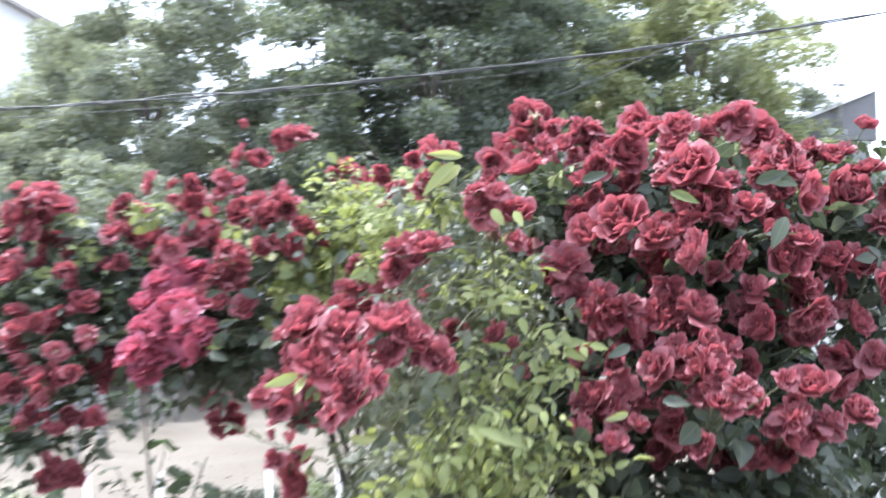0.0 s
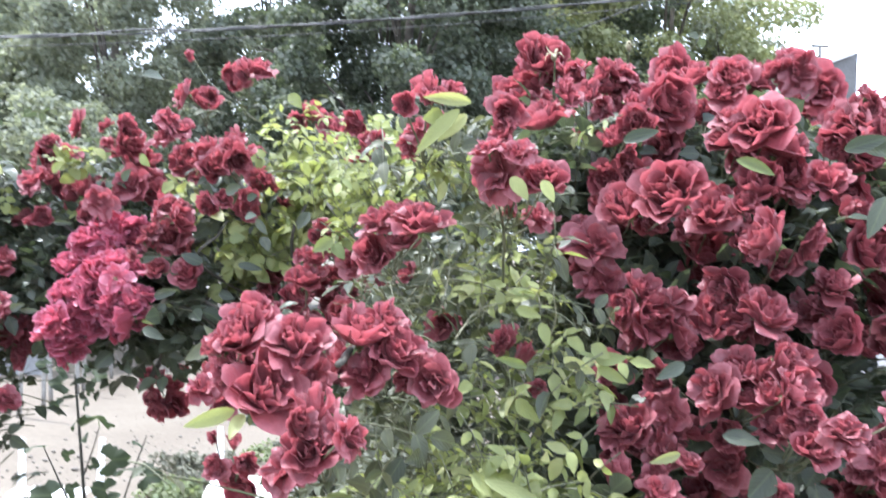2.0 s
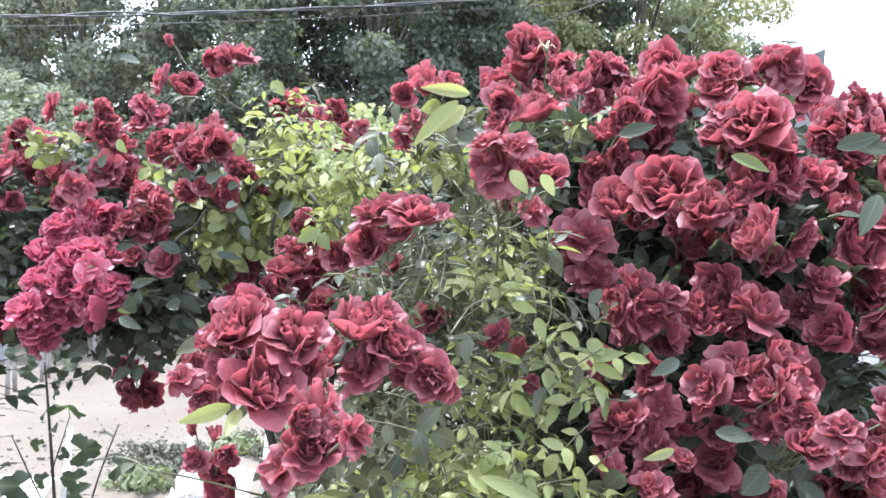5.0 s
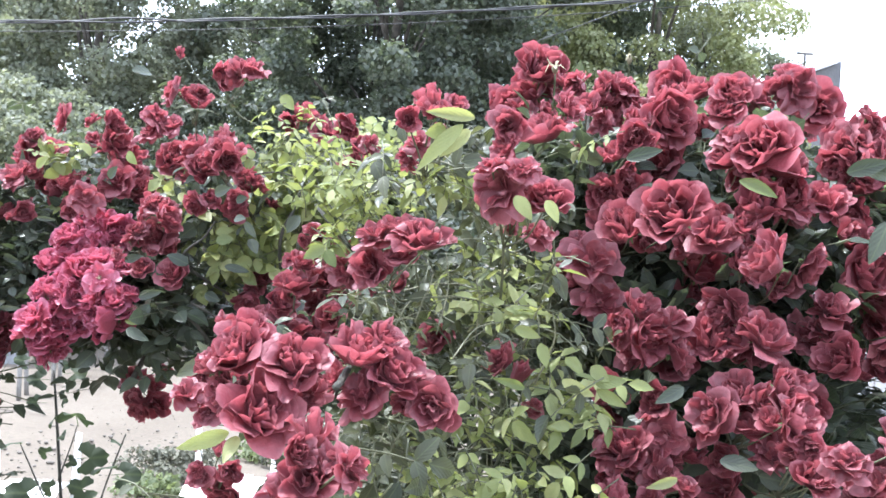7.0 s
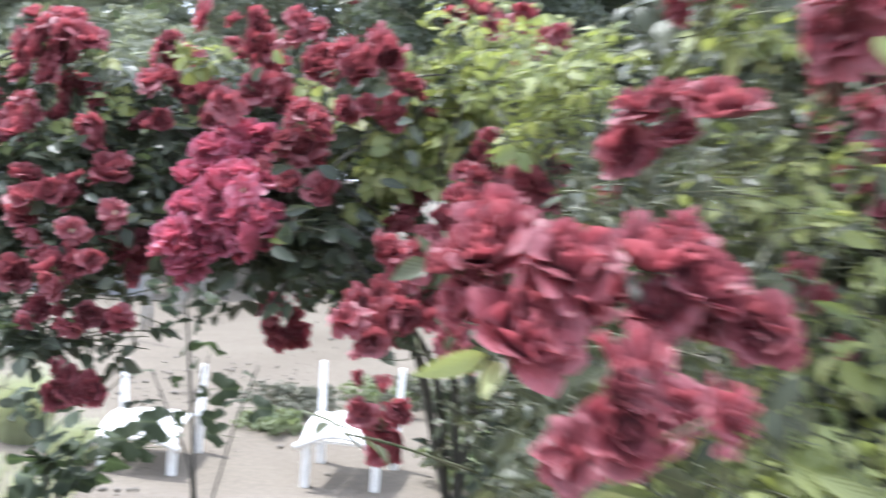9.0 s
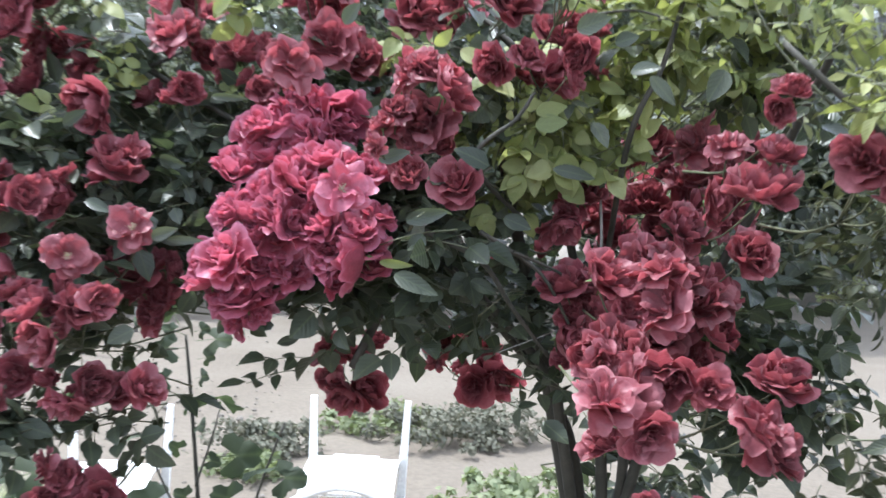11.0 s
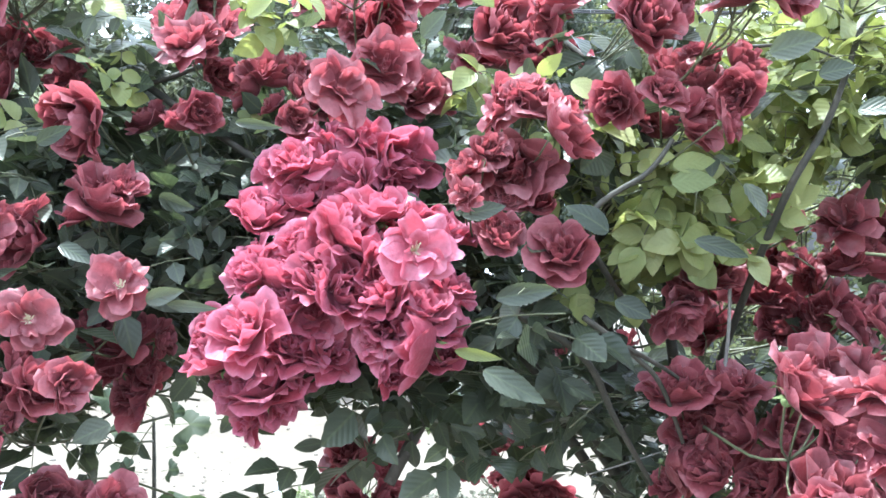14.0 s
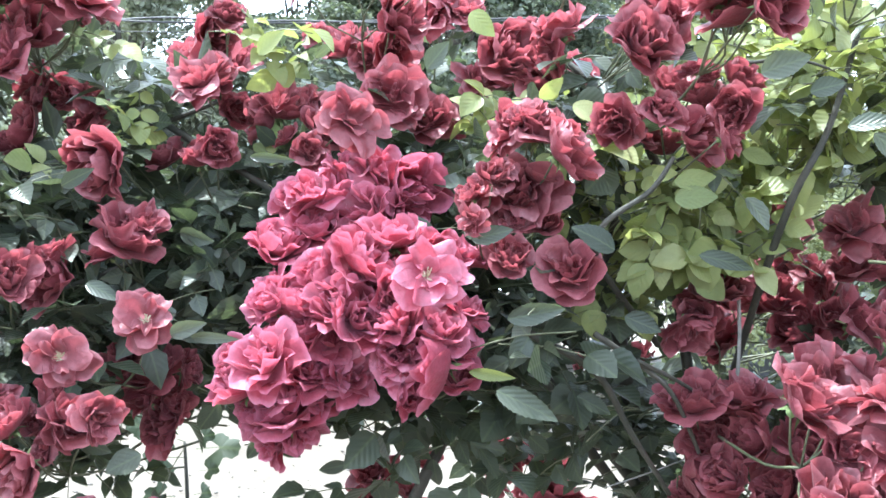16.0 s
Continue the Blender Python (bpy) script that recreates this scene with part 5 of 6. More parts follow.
bush_red((0.26, 2.74, 2.10, 115), (0.25, 2.85, 2.07, 115), (0.33, 2.89, 2.10, 105), (0.23, 2.78, 2.00, 84), (0.29, 2.85, 2.11, 86), (0.29, 2.91, 2.08, 86), (0.27, 2.87, 2.05, 69))
bush_red((0.07, 1.93, 1.74, 97), (0.15, 1.94, 1.74, 73), (0.06, 1.92, 1.79, 60), (0.11, 1.91, 1.78, 53), (0.11, 2.06, 1.70, 47), (0.16, 2.06, 1.69, 63), (0.08, 1.95, 1.77, 43), (0.14, 2.04, 1.73, 39), (0.10, 2.03, 1.74, 49))
bush_red((-0.21, 1.64, 1.35, 71), (-0.17, 1.59, 1.38, 62), (-0.11, 1.52, 1.41, 53), (-0.18, 1.59, 1.41, 39), (-0.17, 1.63, 1.41, 32), (-0.14, 1.59, 1.40, 44))
bush_red((-0.12, 1.84, 1.50, 92), (-0.12, 1.82, 1.45, 79), (-0.07, 1.82, 1.48, 83), (-0.02, 1.81, 1.43, 72), (-0.16, 1.85, 1.46, 48), (-0.08, 1.85, 1.52, 57), (-0.07, 1.86, 1.48, 59), (-0.13, 1.87, 1.46, 40), (-0.06, 1.85, 1.43, 59), (-0.04, 1.87, 1.46, 47))
bush_red((-0.29, 1.79, 1.50, 84), (-0.21, 1.77, 1.49, 82), (-0.24, 1.74, 1.43, 92), (-0.28, 1.81, 1.52, 62), (-0.31, 1.80, 1.44, 54), (-0.32, 1.81, 1.48, 54), (-0.19, 1.80, 1.44, 54), (-0.26, 1.82, 1.48, 44), (-0.28, 1.83, 1.50, 51), (-0.27, 1.81, 1.44, 44))
bush_red((0.02, 2.50, 1.46, 68), (-0.06, 2.77, 1.56, 55))
bush_red((-0.11, 2.09, 1.68, 79), (-0.04, 1.97, 1.67, 86), (-0.12, 2.11, 1.61, 70), (-0.07, 2.06, 1.68, 64), (-0.07, 2.07, 1.64, 57))
bush_red((-0.07, 1.91, 1.84, 37), (-0.05, 2.08, 1.83, 55), (-0.03, 1.99, 1.87, 41), (0.01, 2.05, 1.89, 43), (-0.07, 2.16, 1.80, 46), (-0.01, 2.00, 1.87, 36), (-0.05, 2.15, 1.83, 38), (-0.03, 2.03, 1.87, 30), (-0.01, 2.10, 1.85, 35))
bush_red((-0.15, 3.13, 1.93, 70), (-0.21, 3.39, 1.90, 77), (-0.18, 3.26, 1.93, 60), (-0.19, 3.36, 1.91, 49))
bush_red((-0.30, 3.46, 2.01, 111), (-0.37, 3.46, 2.04, 86), (-0.23, 3.39, 2.00, 80), (-0.43, 3.59, 2.03, 63), (-0.39, 3.56, 2.04, 52))
bush_red((-0.62, 3.42, 2.14, 88), (-0.52, 3.29, 2.14, 94), (-0.80, 3.57, 2.23, 44), (-0.57, 3.39, 2.15, 72))
bush_red((1.23, 2.51, 1.77, 99), (1.19, 2.42, 1.58, 95), (1.11, 2.34, 1.40, 96), (1.27, 2.50, 1.90, 91), (1.04, 2.35, 1.32, 90), (1.02, 2.39, 1.39, 79), (1.25, 2.54, 1.85, 74), (1.05, 2.40, 1.40, 65), (1.06, 2.38, 1.35, 74))
bush_red((1.00, 2.44, 1.52, 92), (1.11, 2.43, 1.49, 84), (1.12, 2.53, 1.58, 71), (1.05, 2.47, 1.52, 69), (1.11, 2.51, 1.53, 58))
bush_red((1.00, 2.53, 1.68, 82), (0.98, 2.53, 1.70, 62), (1.06, 2.47, 1.66, 89), (1.13, 2.47, 1.65, 91), (1.06, 2.53, 1.69, 51), (1.09, 2.51, 1.65, 73))
bush_red((1.26, 2.69, 2.07, 58))
bush_red((1.03, 2.61, 1.95, 77), (1.05, 2.60, 1.99, 62), (1.15, 2.60, 1.98, 71), (1.11, 2.60, 1.96, 65), (1.08, 2.64, 1.98, 58), (1.12, 2.64, 1.96, 53))
bush_red((1.06, 2.56, 1.82, 87), (1.11, 2.51, 1.86, 102), (1.15, 2.51, 1.84, 85), (1.20, 2.55, 1.92, 78), (1.09, 2.57, 1.84, 70), (1.16, 2.56, 1.90, 64), (1.13, 2.54, 1.85, 70))


def canes(parent, root, tips, seed, r=0.011):
    rnd = random.Random(seed)
    for k, line in enumerate(tips):
        start = Vector(root) + Vector((rnd.gauss(0, 0.06), rnd.gauss(0, 0.05), 0))
        v, f = tube(spline([start, *line], 8), r * rnd.uniform(0.85, 1.2), r * 0.45, 8, 0.06, rnd)
        part("cane", mesh_of("cane", v, f, [CANE]), parent)


canes(climber, (-0.32, 4.15, -0.05), [
    [(-0.46, 3.95, 0.9), (-0.54, 3.88, 1.11), (-0.83, 3.76, 1.39), (-1.15, 3.92, 1.66)],
    [(-0.36, 4.0, 0.9), (-0.44, 3.92, 1.23), (-0.72, 3.90, 1.40), (-1.25, 4.02, 1.60)],
    [(-0.52, 3.95, 1.1), (-0.66, 3.79, 1.60), (-0.54, 3.72, 1.73), (-0.45, 3.70, 1.82)],
    [(-0.25, 3.95, 1.0), (-0.15, 3.6, 1.55), (-0.12, 3.35, 1.85)],
    [(-0.40, 4.05, 0.8), (-0.60, 4.0, 1.15), (-0.95, 3.95, 1.45), (-1.5, 4.0, 1.75)],
    [(-0.30, 4.0, 0.9), (-0.48, 3.86, 1.35), (-0.60, 3.80, 1.75), (-0.85, 3.95, 2.0)],
], 1, 0.015)
canes(climber, (-2.75, 4.3, -0.05), [
    [(-2.5, 4.2, 1.0), (-1.95, 4.0, 1.5), (-1.4, 4.0, 1.8)],
    [(-2.6, 4.2, 1.1), (-2.2, 4.0, 1.7), (-1.7, 3.95, 2.0)],
    [(-2.5, 4.15, 0.8), (-1.95, 4.0, 1.25), (-1.45, 3.85, 1.5)],
    [(-2.7, 4.2, 0.9), (-2.5, 4.0, 1.5), (-2.3, 3.95, 1.9)],
], 2)
v, f = tube(spline([(-0.97, 3.84, 1.09), (-0.935, 3.85, 1.17), (-0.84, 3.92, 1.36), (-0.66, 3.96, 1.50)], 8), 0.011, 0.009, 8)
part("cane", mesh_of("cane", v, f, [BARK]), climber, "cut grey-brown cane stub")
for line, r in (([(-0.56, 3.80, 1.40), (-0.74, 3.56, 1.55), (-0.67, 3.52, 1.64), (-0.64, 3.52, 1.69)], 0.0055), ([(-0.40, 3.95, 1.2), (-0.44, 3.60, 1.60), (-0.39, 3.56, 1.76), (-0.35, 3.56, 1.92)], 0.007), ([(-0.83, 3.57, 1.416), (-0.715, 3.60, 1.36), (-0.642, 3.64, 1.265), (-0.554, 3.70, 1.161)], 0.0065), ([(-0.721, 3.60, 1.42), (-0.626, 3.62, 1.366), (-0.57, 3.64, 1.316), (-0.478, 3.70, 1.167)], 0.005), ([(-0.651, 3.60, 1.383), (-0.548, 3.66, 1.342), (-0.434, 3.72, 1.279)], 0.004), ([(-0.53, 3.56, 1.85), (-0.45, 3.55, 1.86), (-0.37, 3.54, 1.84)], 0.003)):
    v, f = tube(spline(line, 8), r, r * 0.6, 8)
    part("cane", mesh_of("cane", v, f, [CANE]), climber, "dark smooth cane")
canes(bush, (0.38, 2.75, -0.05), [
    [(0.30, 2.7, 0.9), (0.15, 2.7, 1.4), (-0.02, 2.85, 1.65)],
    [(0.35, 2.55, 0.8), (0.35, 2.45, 1.4), (0.35, 2.6, 1.95), (0.30, 2.9, 2.12)],
    [(0.45, 2.6, 0.9), (0.6, 2.5, 1.4), (0.65, 2.55, 1.95)],
    [(0.5, 2.6, 0.8), (0.85, 2.5, 1.3), (1.0, 2.6, 1.85)],
    [(0.25, 2.5, 0.8), (0.0, 2.25, 1.25), (-0.12, 1.95, 1.45), (-0.15, 1.75, 1.46)],
    [(0.35, 2.5, 0.7), (0.45, 2.3, 1.15), (0.50, 2.12, 1.35)],
    [(0.3, 2.75, 0.9), (0.0, 3.0, 1.4), (-0.30, 3.2, 1.75)],
], 4)

# spent heads: a hip with its five sepals spread, petals fallen
def spent_mesh():
    V, Fc = [], []
    for z, r in ((-0.014, 0.002), (-0.010, 0.006), (-0.003, 0.007), (0.003, 0.005)):
        V += [(r * math.cos(k * 1.0472), r * math.sin(k * 1.0472), z) for k in range(6)]
    for j in range(3):
        Fc += [(6 * j + k, 6 * j + (k + 1) % 6, 6 * j + 6 + (k + 1) % 6, 6 * j + 6 + k) for k in range(6)]
    Fc.append(tuple(range(18, 24)))
    for k in range(5):
        c, s = math.cos(1.2566 * k), math.sin(1.2566 * k)
        o = len(V)
        for r, w, z in ((0.004, 0.0028, 0.003), (0.014, 0.0030, 0.006 + 0.004 * (k % 2)), (0.024, 0.0005, 0.012 * (k % 3) - 0.006)):
            V += [(r * c - w * s, r * s + w * c, z), (r * c + w * s, r * s - w * c, z)]
        Fc += [(o, o + 1, o + 3, o + 2), (o + 2, o + 3, o + 5, o + 4)]
    return mesh_of("spent_bloom", V, Fc, [SEPAL])


SPENT = spent_mesh()
for owner, spot, way in ((climber, (-1.62, 3.86, 1.52), (-0.3, -0.8, 0.4)), (bush, (0.10, 2.06, 1.69), (0, -0.8, 0.5)), (bush, (0.46, 2.68, 2.12), (0.1, -0.3, 0.9)), (bush, (0.25, 2.50, 2.05), (-0.2, -0.5, 0.8))):
    tip = Vector(spot)
    stalk = part("flower_stalk", tubes("flower_stalk", [(spline([tip - Vector(way).normalized() * 0.014, tip + Vector((0.01, 0.05, -0.06)), tip + Vector((0.02, 0.14, -0.16))], 4), 0.0018, 0.003, 5)], TWIG), owner)
    part("spent_bloom", SPENT, stalk, "spent bloom with spread pale sepals", place=Matrix.Translation(tip) @ axes_to(way))
v, f = tube(spline([(-0.45, 3.72, 1.20), (-0.46, 3.68, 1.40), (-0.475, 3.67, 1.54)], 5), 0.0035, 0.0028, 6)
part("cane", mesh_of("cane", v, f, [STAKE]), climber, "thin dry grey stem")
v, f = tube(spline([(-0.66, 3.72, 1.16), (-0.60, 3.70, 1.19), (-0.52, 3.70, 1.225)], 5), 0.0012, 0.0012, 5)
part("tie_string", mesh_of("tie_string", v, f, [STAKE]), climber, "thin pale tie string")

# leaves: round every bloom, and in the leafy stretches between
RL = random.Random(77)


def round_blooms(groups, each, core):
    out = []
    for g in groups:
        for b in g:
            back = (Vector(core) - Vector(b[:3])).normalized()
            for _ in range(each if b[2] > 1.25 else 1):
                out.append(Vector(b[:3]) + back * RL.uniform(0.07, 0.25) + Vector((RL.gauss(0, 0.085), RL.gauss(0, 0.04), RL.gauss(-0.04, 0.08))))
    return out


def clouds(share, *rows):
    out = []
    for n, c, r in rows:
        out += cloud(RL, int(n * share), c, r)
    return out


FINE = [spray(100 + i, 3, 0.0, 2, 0.056, 0.68) for i in range(6)]
SLIM = [spray(150 + i, 3, 0.0, 2, 0.036, 0.48) for i in range(6)]
GOOD = [spray(200 + i, 10, 0.05, 2 if i % 2 else 1, 0.055, 0.72) for i in range(5)]
TENDER = [spray(400 + i, 8, 0.03, 2 if i % 3 else 3, 0.042, 0.76) for i in range(6)]
NEAT = [spray(300 + i, 8, 0.05, 2 if i % 2 else 1, 0.036, 0.52) for i in range(5)]
LEAF_MESHES = [mesh_of("leaf", v, f, [LEAF, TWIG], uv, s) for v, uv, f, s in GOOD]
SMALL_MESHES = [mesh_of("leaf", v, f, [LEAF_OLIVE, TWIG], uv, s) for v, uv, f, s in NEAT]
YOUNG_MESHES = [mesh_of("young_leaf", v, f, [LEAF_YOUNG, TWIG], uv, s) for v, uv, f, s in TENDER]
SMALL_YOUNG = [mesh_of("young_leaf", v, f, [LEAF_YOUNG, TWIG], uv, s) for v, uv, f, s in NEAT]

climb_dark = round_blooms(CLIMBER_RED + CLIMBER_PINK, 5, CLIMB_CORE) + clouds(0.75,
    (80, (-1.72, 3.70, 0.95), (0.20, 0.10, 0.20)), (110, (-2.08, 3.78, 1.02), (0.25, 0.10, 0.20)), (40, (-1.46, 3.72, 1.00), (0.10, 0.08, 0.14)), (60, (-1.95, 3.72, 0.78), (0.2, 0.1, 0.12)),
    (80, (-1.62, 3.66, 1.05), (0.14, 0.10, 0.16)), (90, (-1.92, 3.78, 1.15), (0.25, 0.12, 0.18)), (40, (-1.58, 3.58, 0.86), (0.12, 0.08, 0.14)), (70, (-2.2, 3.8, 0.95), (0.2, 0.12, 0.2)),
    (250, (-1.75, 4.12, 1.30), (0.50, 0.12, 0.30)), (130, (-0.92, 4.06, 1.34), (0.30, 0.12, 0.09)), (80, (-0.58, 4.05, 1.22), (0.28, 0.10, 0.14)),
    (150, (-1.45, 4.2, 1.36), (0.32, 0.10, 0.18)), (120, (0.02, 3.86, 1.06), (0.20, 0.10, 0.22)), (20, (-0.87, 3.54, 1.42), (0.07, 0.04, 0.08)),
    (20, (-1.02, 4.20, 1.14), (0.14, 0.06, 0.07)), (30, (-0.75, 4.30, 1.12), (0.16, 0.08, 0.12)),
    (34, (-0.83, 3.78, 1.40), (0.10, 0.06, 0.10)), (26, (-0.66, 3.80, 1.43), (0.12, 0.06, 0.07)), (50, (-0.60, 3.86, 1.24), (0.20, 0.08, 0.12)), (40, (-1.28, 3.84, 1.46), (0.14, 0.06, 0.10)),
    (120, (-0.78, 3.84, 1.55), (0.28, 0.20, 0.17)), (150, (-1.10, 4.08, 1.66), (0.48, 0.16, 0.18)), (260, (-1.62, 3.98, 1.52), (0.33, 0.25, 0.33)),
    (60, (-1.62, 3.85, 1.22), (0.25, 0.18, 0.12)), (220, (-2.20, 3.98, 1.50), (0.33, 0.25, 0.42)), (150, (-0.22, 3.88, 1.38), (0.18, 0.18, 0.28)),
    (22, (-0.98, 3.80, 1.20), (0.24, 0.10, 0.06)), (110, (-1.9, 4.1, 1.85), (0.40, 0.18, 0.14)),
    (130, (-2.15, 3.88, 1.12), (0.25, 0.20, 0.25)), (260, (-1.95, 4.05, 1.45), (0.45, 0.18, 0.32)), (80, (-1.0, 3.80, 1.40), (0.30, 0.14, 0.07)), (120, (-2.6, 4.1, 1.3), (0.3, 0.2, 0.5)), (140, (-0.05, 4.0, 1.35), (0.28, 0.18, 0.40)), (90, (-0.10, 3.8, 1.8), (0.22, 0.15, 0.15)), (110, (-0.15, 4.15, 0.75), (0.28, 0.18, 0.40)))
climb_young = clouds(0.40, (100, (-0.20, 3.70, 1.98), (0.22, 0.08, 0.10)), (70, (-0.54, 3.74, 1.50), (0.18, 0.05, 0.07)), (80, (-0.50, 3.66, 1.60), (0.20, 0.05, 0.07)), (70, (-0.10, 3.84, 1.93), (0.20, 0.08, 0.12)), (80, (-0.50, 3.86, 1.62), (0.20, 0.06, 0.10)), (90, (-0.42, 3.70, 1.74), (0.16, 0.07, 0.14)), (34, (-0.60, 3.64, 1.66), (0.12, 0.06, 0.05)), (50, (-0.36, 3.72, 1.90), (0.16, 0.06, 0.07)), (22, (-0.80, 3.74, 1.80), (0.10, 0.05, 0.10)), (60, (-0.15, 3.75, 1.80), (0.16, 0.08, 0.16)), (30, (-1.35, 3.95, 1.72), (0.2, 0.08, 0.08)), (120, (-0.56, 3.85, 1.72), (0.30, 0.18, 0.12)), (90, (-0.40, 3.62, 1.86), (0.18, 0.14, 0.12)), (30, (-0.80, 4.0, 1.86), (0.35, 0.15, 0.07)), (40, (-1.9, 3.95, 1.86), (0.35, 0.12, 0.08)), (50, (-1.35, 3.95, 1.93), (0.2, 0.1, 0.08)), (50, (-1.70, 3.92, 1.72), (0.25, 0.12, 0.12)), (40, (-0.88, 3.85, 1.82), (0.15, 0.1, 0.08)))
bush_dark = round_blooms(BUSH_RED, 6, BUSH_CORE) + clouds(1.5,
    (150, (0.08, 2.72, 1.02), (0.30, 0.18, 0.26)), (90, (0.0, 2.85, 1.38), (0.20, 0.14, 0.18)), (120, (0.30, 2.75, 0.75), (0.35, 0.2, 0.3)),
    (70, (0.40, 3.2, 1.1), (0.22, 0.1, 0.16)), (90, (1.15, 3.35, 1.1), (0.3, 0.1, 0.4)), (150, (1.25, 3.0, 1.85), (0.35, 0.15, 0.22)), (220, (1.35, 2.95, 1.0), (0.40, 0.2, 0.55)), (140, (0.75, 2.75, 0.75), (0.5, 0.2, 0.3)), 
    (330, (0.80, 2.85, 1.50), (0.60, 0.12, 0.60)), (330, (0.62, 2.60, 1.60), (0.48, 0.16, 0.45)), (170, (1.05, 2.55, 1.50), (0.35, 0.22, 0.40)), (150, (1.15, 2.75, 1.60), (0.35, 0.18, 0.50)), (120, (0.30, 3.0, 1.85), (0.30, 0.18, 0.18)),
    (140, (0.05, 2.60, 1.45), (0.22, 0.20, 0.30)), (260, (0.60, 2.35, 1.0), (0.50, 0.25, 0.32)), (60, (0.20, 2.34, 1.42), (0.25, 0.12, 0.18)),
    (110, (0.10, 2.20, 1.02), (0.40, 0.25, 0.25)), (70, (-0.08, 3.2, 1.50), (0.18, 0.16, 0.2)),
    (130, (0.0, 2.35, 1.05), (0.24, 0.25, 0.22)), (170, (0.15, 2.55, 0.65), (0.42, 0.30, 0.35)), (110, (-0.22, 3.0, 1.02), (0.18, 0.22, 0.28)), (260, (-0.02, 2.75, 0.95), (0.20, 0.16, 0.28)), (160, (0.12, 2.9, 0.7), (0.22, 0.16, 0.30)))
bush_young = clouds(0.95, (36, (0.12, 2.16, 1.46), (0.16, 0.10, 0.16)), (90, (0.10, 2.05, 1.15), (0.30, 0.14, 0.14)), (90, (-0.24, 3.05, 1.70), (0.19, 0.16, 0.17)), (60, (-0.16, 2.90, 1.82), (0.18, 0.18, 0.12)), (16, (0.0, 2.08, 1.76), (0.08, 0.06, 0.05)), (26, (0.14, 2.26, 1.60), (0.15, 0.08, 0.10)),
    (50, (0.18, 2.10, 1.38), (0.22, 0.10, 0.12)), (130, (0.10, 1.98, 1.22), (0.30, 0.14, 0.12)), (40, (0.45, 2.35, 1.88), (0.25, 0.1, 0.05)), (34, (-0.37, 3.12, 1.96), (0.12, 0.12, 0.10)))


def clear(spots, groups, thin_out=None):
    """Leaves that hide a bloom from the camera's side (-y) are left out."""
    heads = np.array([b[:3] for g in groups for b in g])
    wide = np.array([b[3] / 1000 * 0.58 + (0.036 if g in CLIMBER_PINK or len(b) > 4 else 0.014) for g in groups for b in g])
    rnd, kept = random.Random(9), []
    for p in spots:
        d = heads - np.array(p)
        over = (np.hypot(d[:, 0], d[:, 2]) < wide) & (d[:, 1] > -0.11) & (d[:, 1] < 0.4)
        if over.any() or (thin_out and thin_out(p) and rnd.random() < 0.6):
            continue
        kept.append(p)
    return kept


climb_dark = [p for p in climb_dark if not (-0.95 < p.x < 0.0 and p.y < 3.48)]
climb_young = [p for p in climb_young if not (-0.95 < p.x < -0.1 and p.y < 3.48)]
climb_dark = [p for p in climb_dark if not (-2.0 < p.x < -1.45 and p.z < 0.92) or RL.random() < 0.12]
climb_dark = [p for p in climb_dark if not (-0.74 < p.x < -0.42 and 1.12 < p.z < 1.40) or (p.y > 3.68 and RL.random() < 0.5)]
climb_dark = [p for p in climb_dark if not (-0.80 < p.x < -0.10 and 1.34 < p.z < 1.70) or RL.random() < (0.25 if p.y < 3.74 else 0.3)]
bush_dark = [p for p in bush_dark if not (p.x > 0.9 and p.z > 2.10)]
bush_dark = [p for p in bush_dark if p.x > -0.2 or p.y < 2.6 or RL.random() < 0.4]
bush_dark = [p for p in bush_dark if not (p.x < 0.30 and p.y < 2.35) or RL.random() < 0.55]
bush_young = [p for p in bush_young if p.x > -0.3 or p.y < 2.6 or RL.random() < 0.6]
# a gap fitted to the camera's view: a tunnel along the sight line to the fence
bush_dark = [p for p in bush_dark if p.y < 2.3 or ((p.x - 1.05 - 0.57 * (p.y - 2.6)) / 0.12) ** 2 + ((p.z - 1.45 + 0.06 * (p.y - 2.6)) / 0.15) ** 2 > 1 or RL.random() < 0.08]
bush_dark += clouds(1.0, (60, (-0.12, 3.58, 1.52), (0.12, 0.12, 0.14)))
climb_dark += clouds(1.0, (110, (0.13, 4.02, 1.54), (0.16, 0.14, 0.22)))
ALL_HEADS = CLIMBER_RED + CLIMBER_PINK + BUSH_RED
climb_dark = clear(climb_dark, ALL_HEADS, lambda p: p.z < 1.24 and -1.55 < p.x < -0.85)
climb_young, bush_dark, bush_young = clear(climb_young, ALL_HEADS), clear(bush_dark, ALL_HEADS), clear(bush_young, ALL_HEADS)


def dress(parent, spots, meshes, rest, mats, picked, seed, name, label, up, towards, front=-0.25):
    """The leaves that the path passes nearest are leaves of their own, the rest one mass."""
    rnd = random.Random(seed)
    frames = leaf_frames(spots, rnd, up, front=front)
    order = sorted(range(len(spots)), key=lambda i: spots[i].y + 0.25 * abs(spots[i].x - towards))
    for i in order[:picked]:
        part("leaf", meshes[rnd.randrange(len(meshes))], parent, place=frames[i])
    foliage(name, [frames[i] for i in order[picked:]], rest, mats, parent, label)


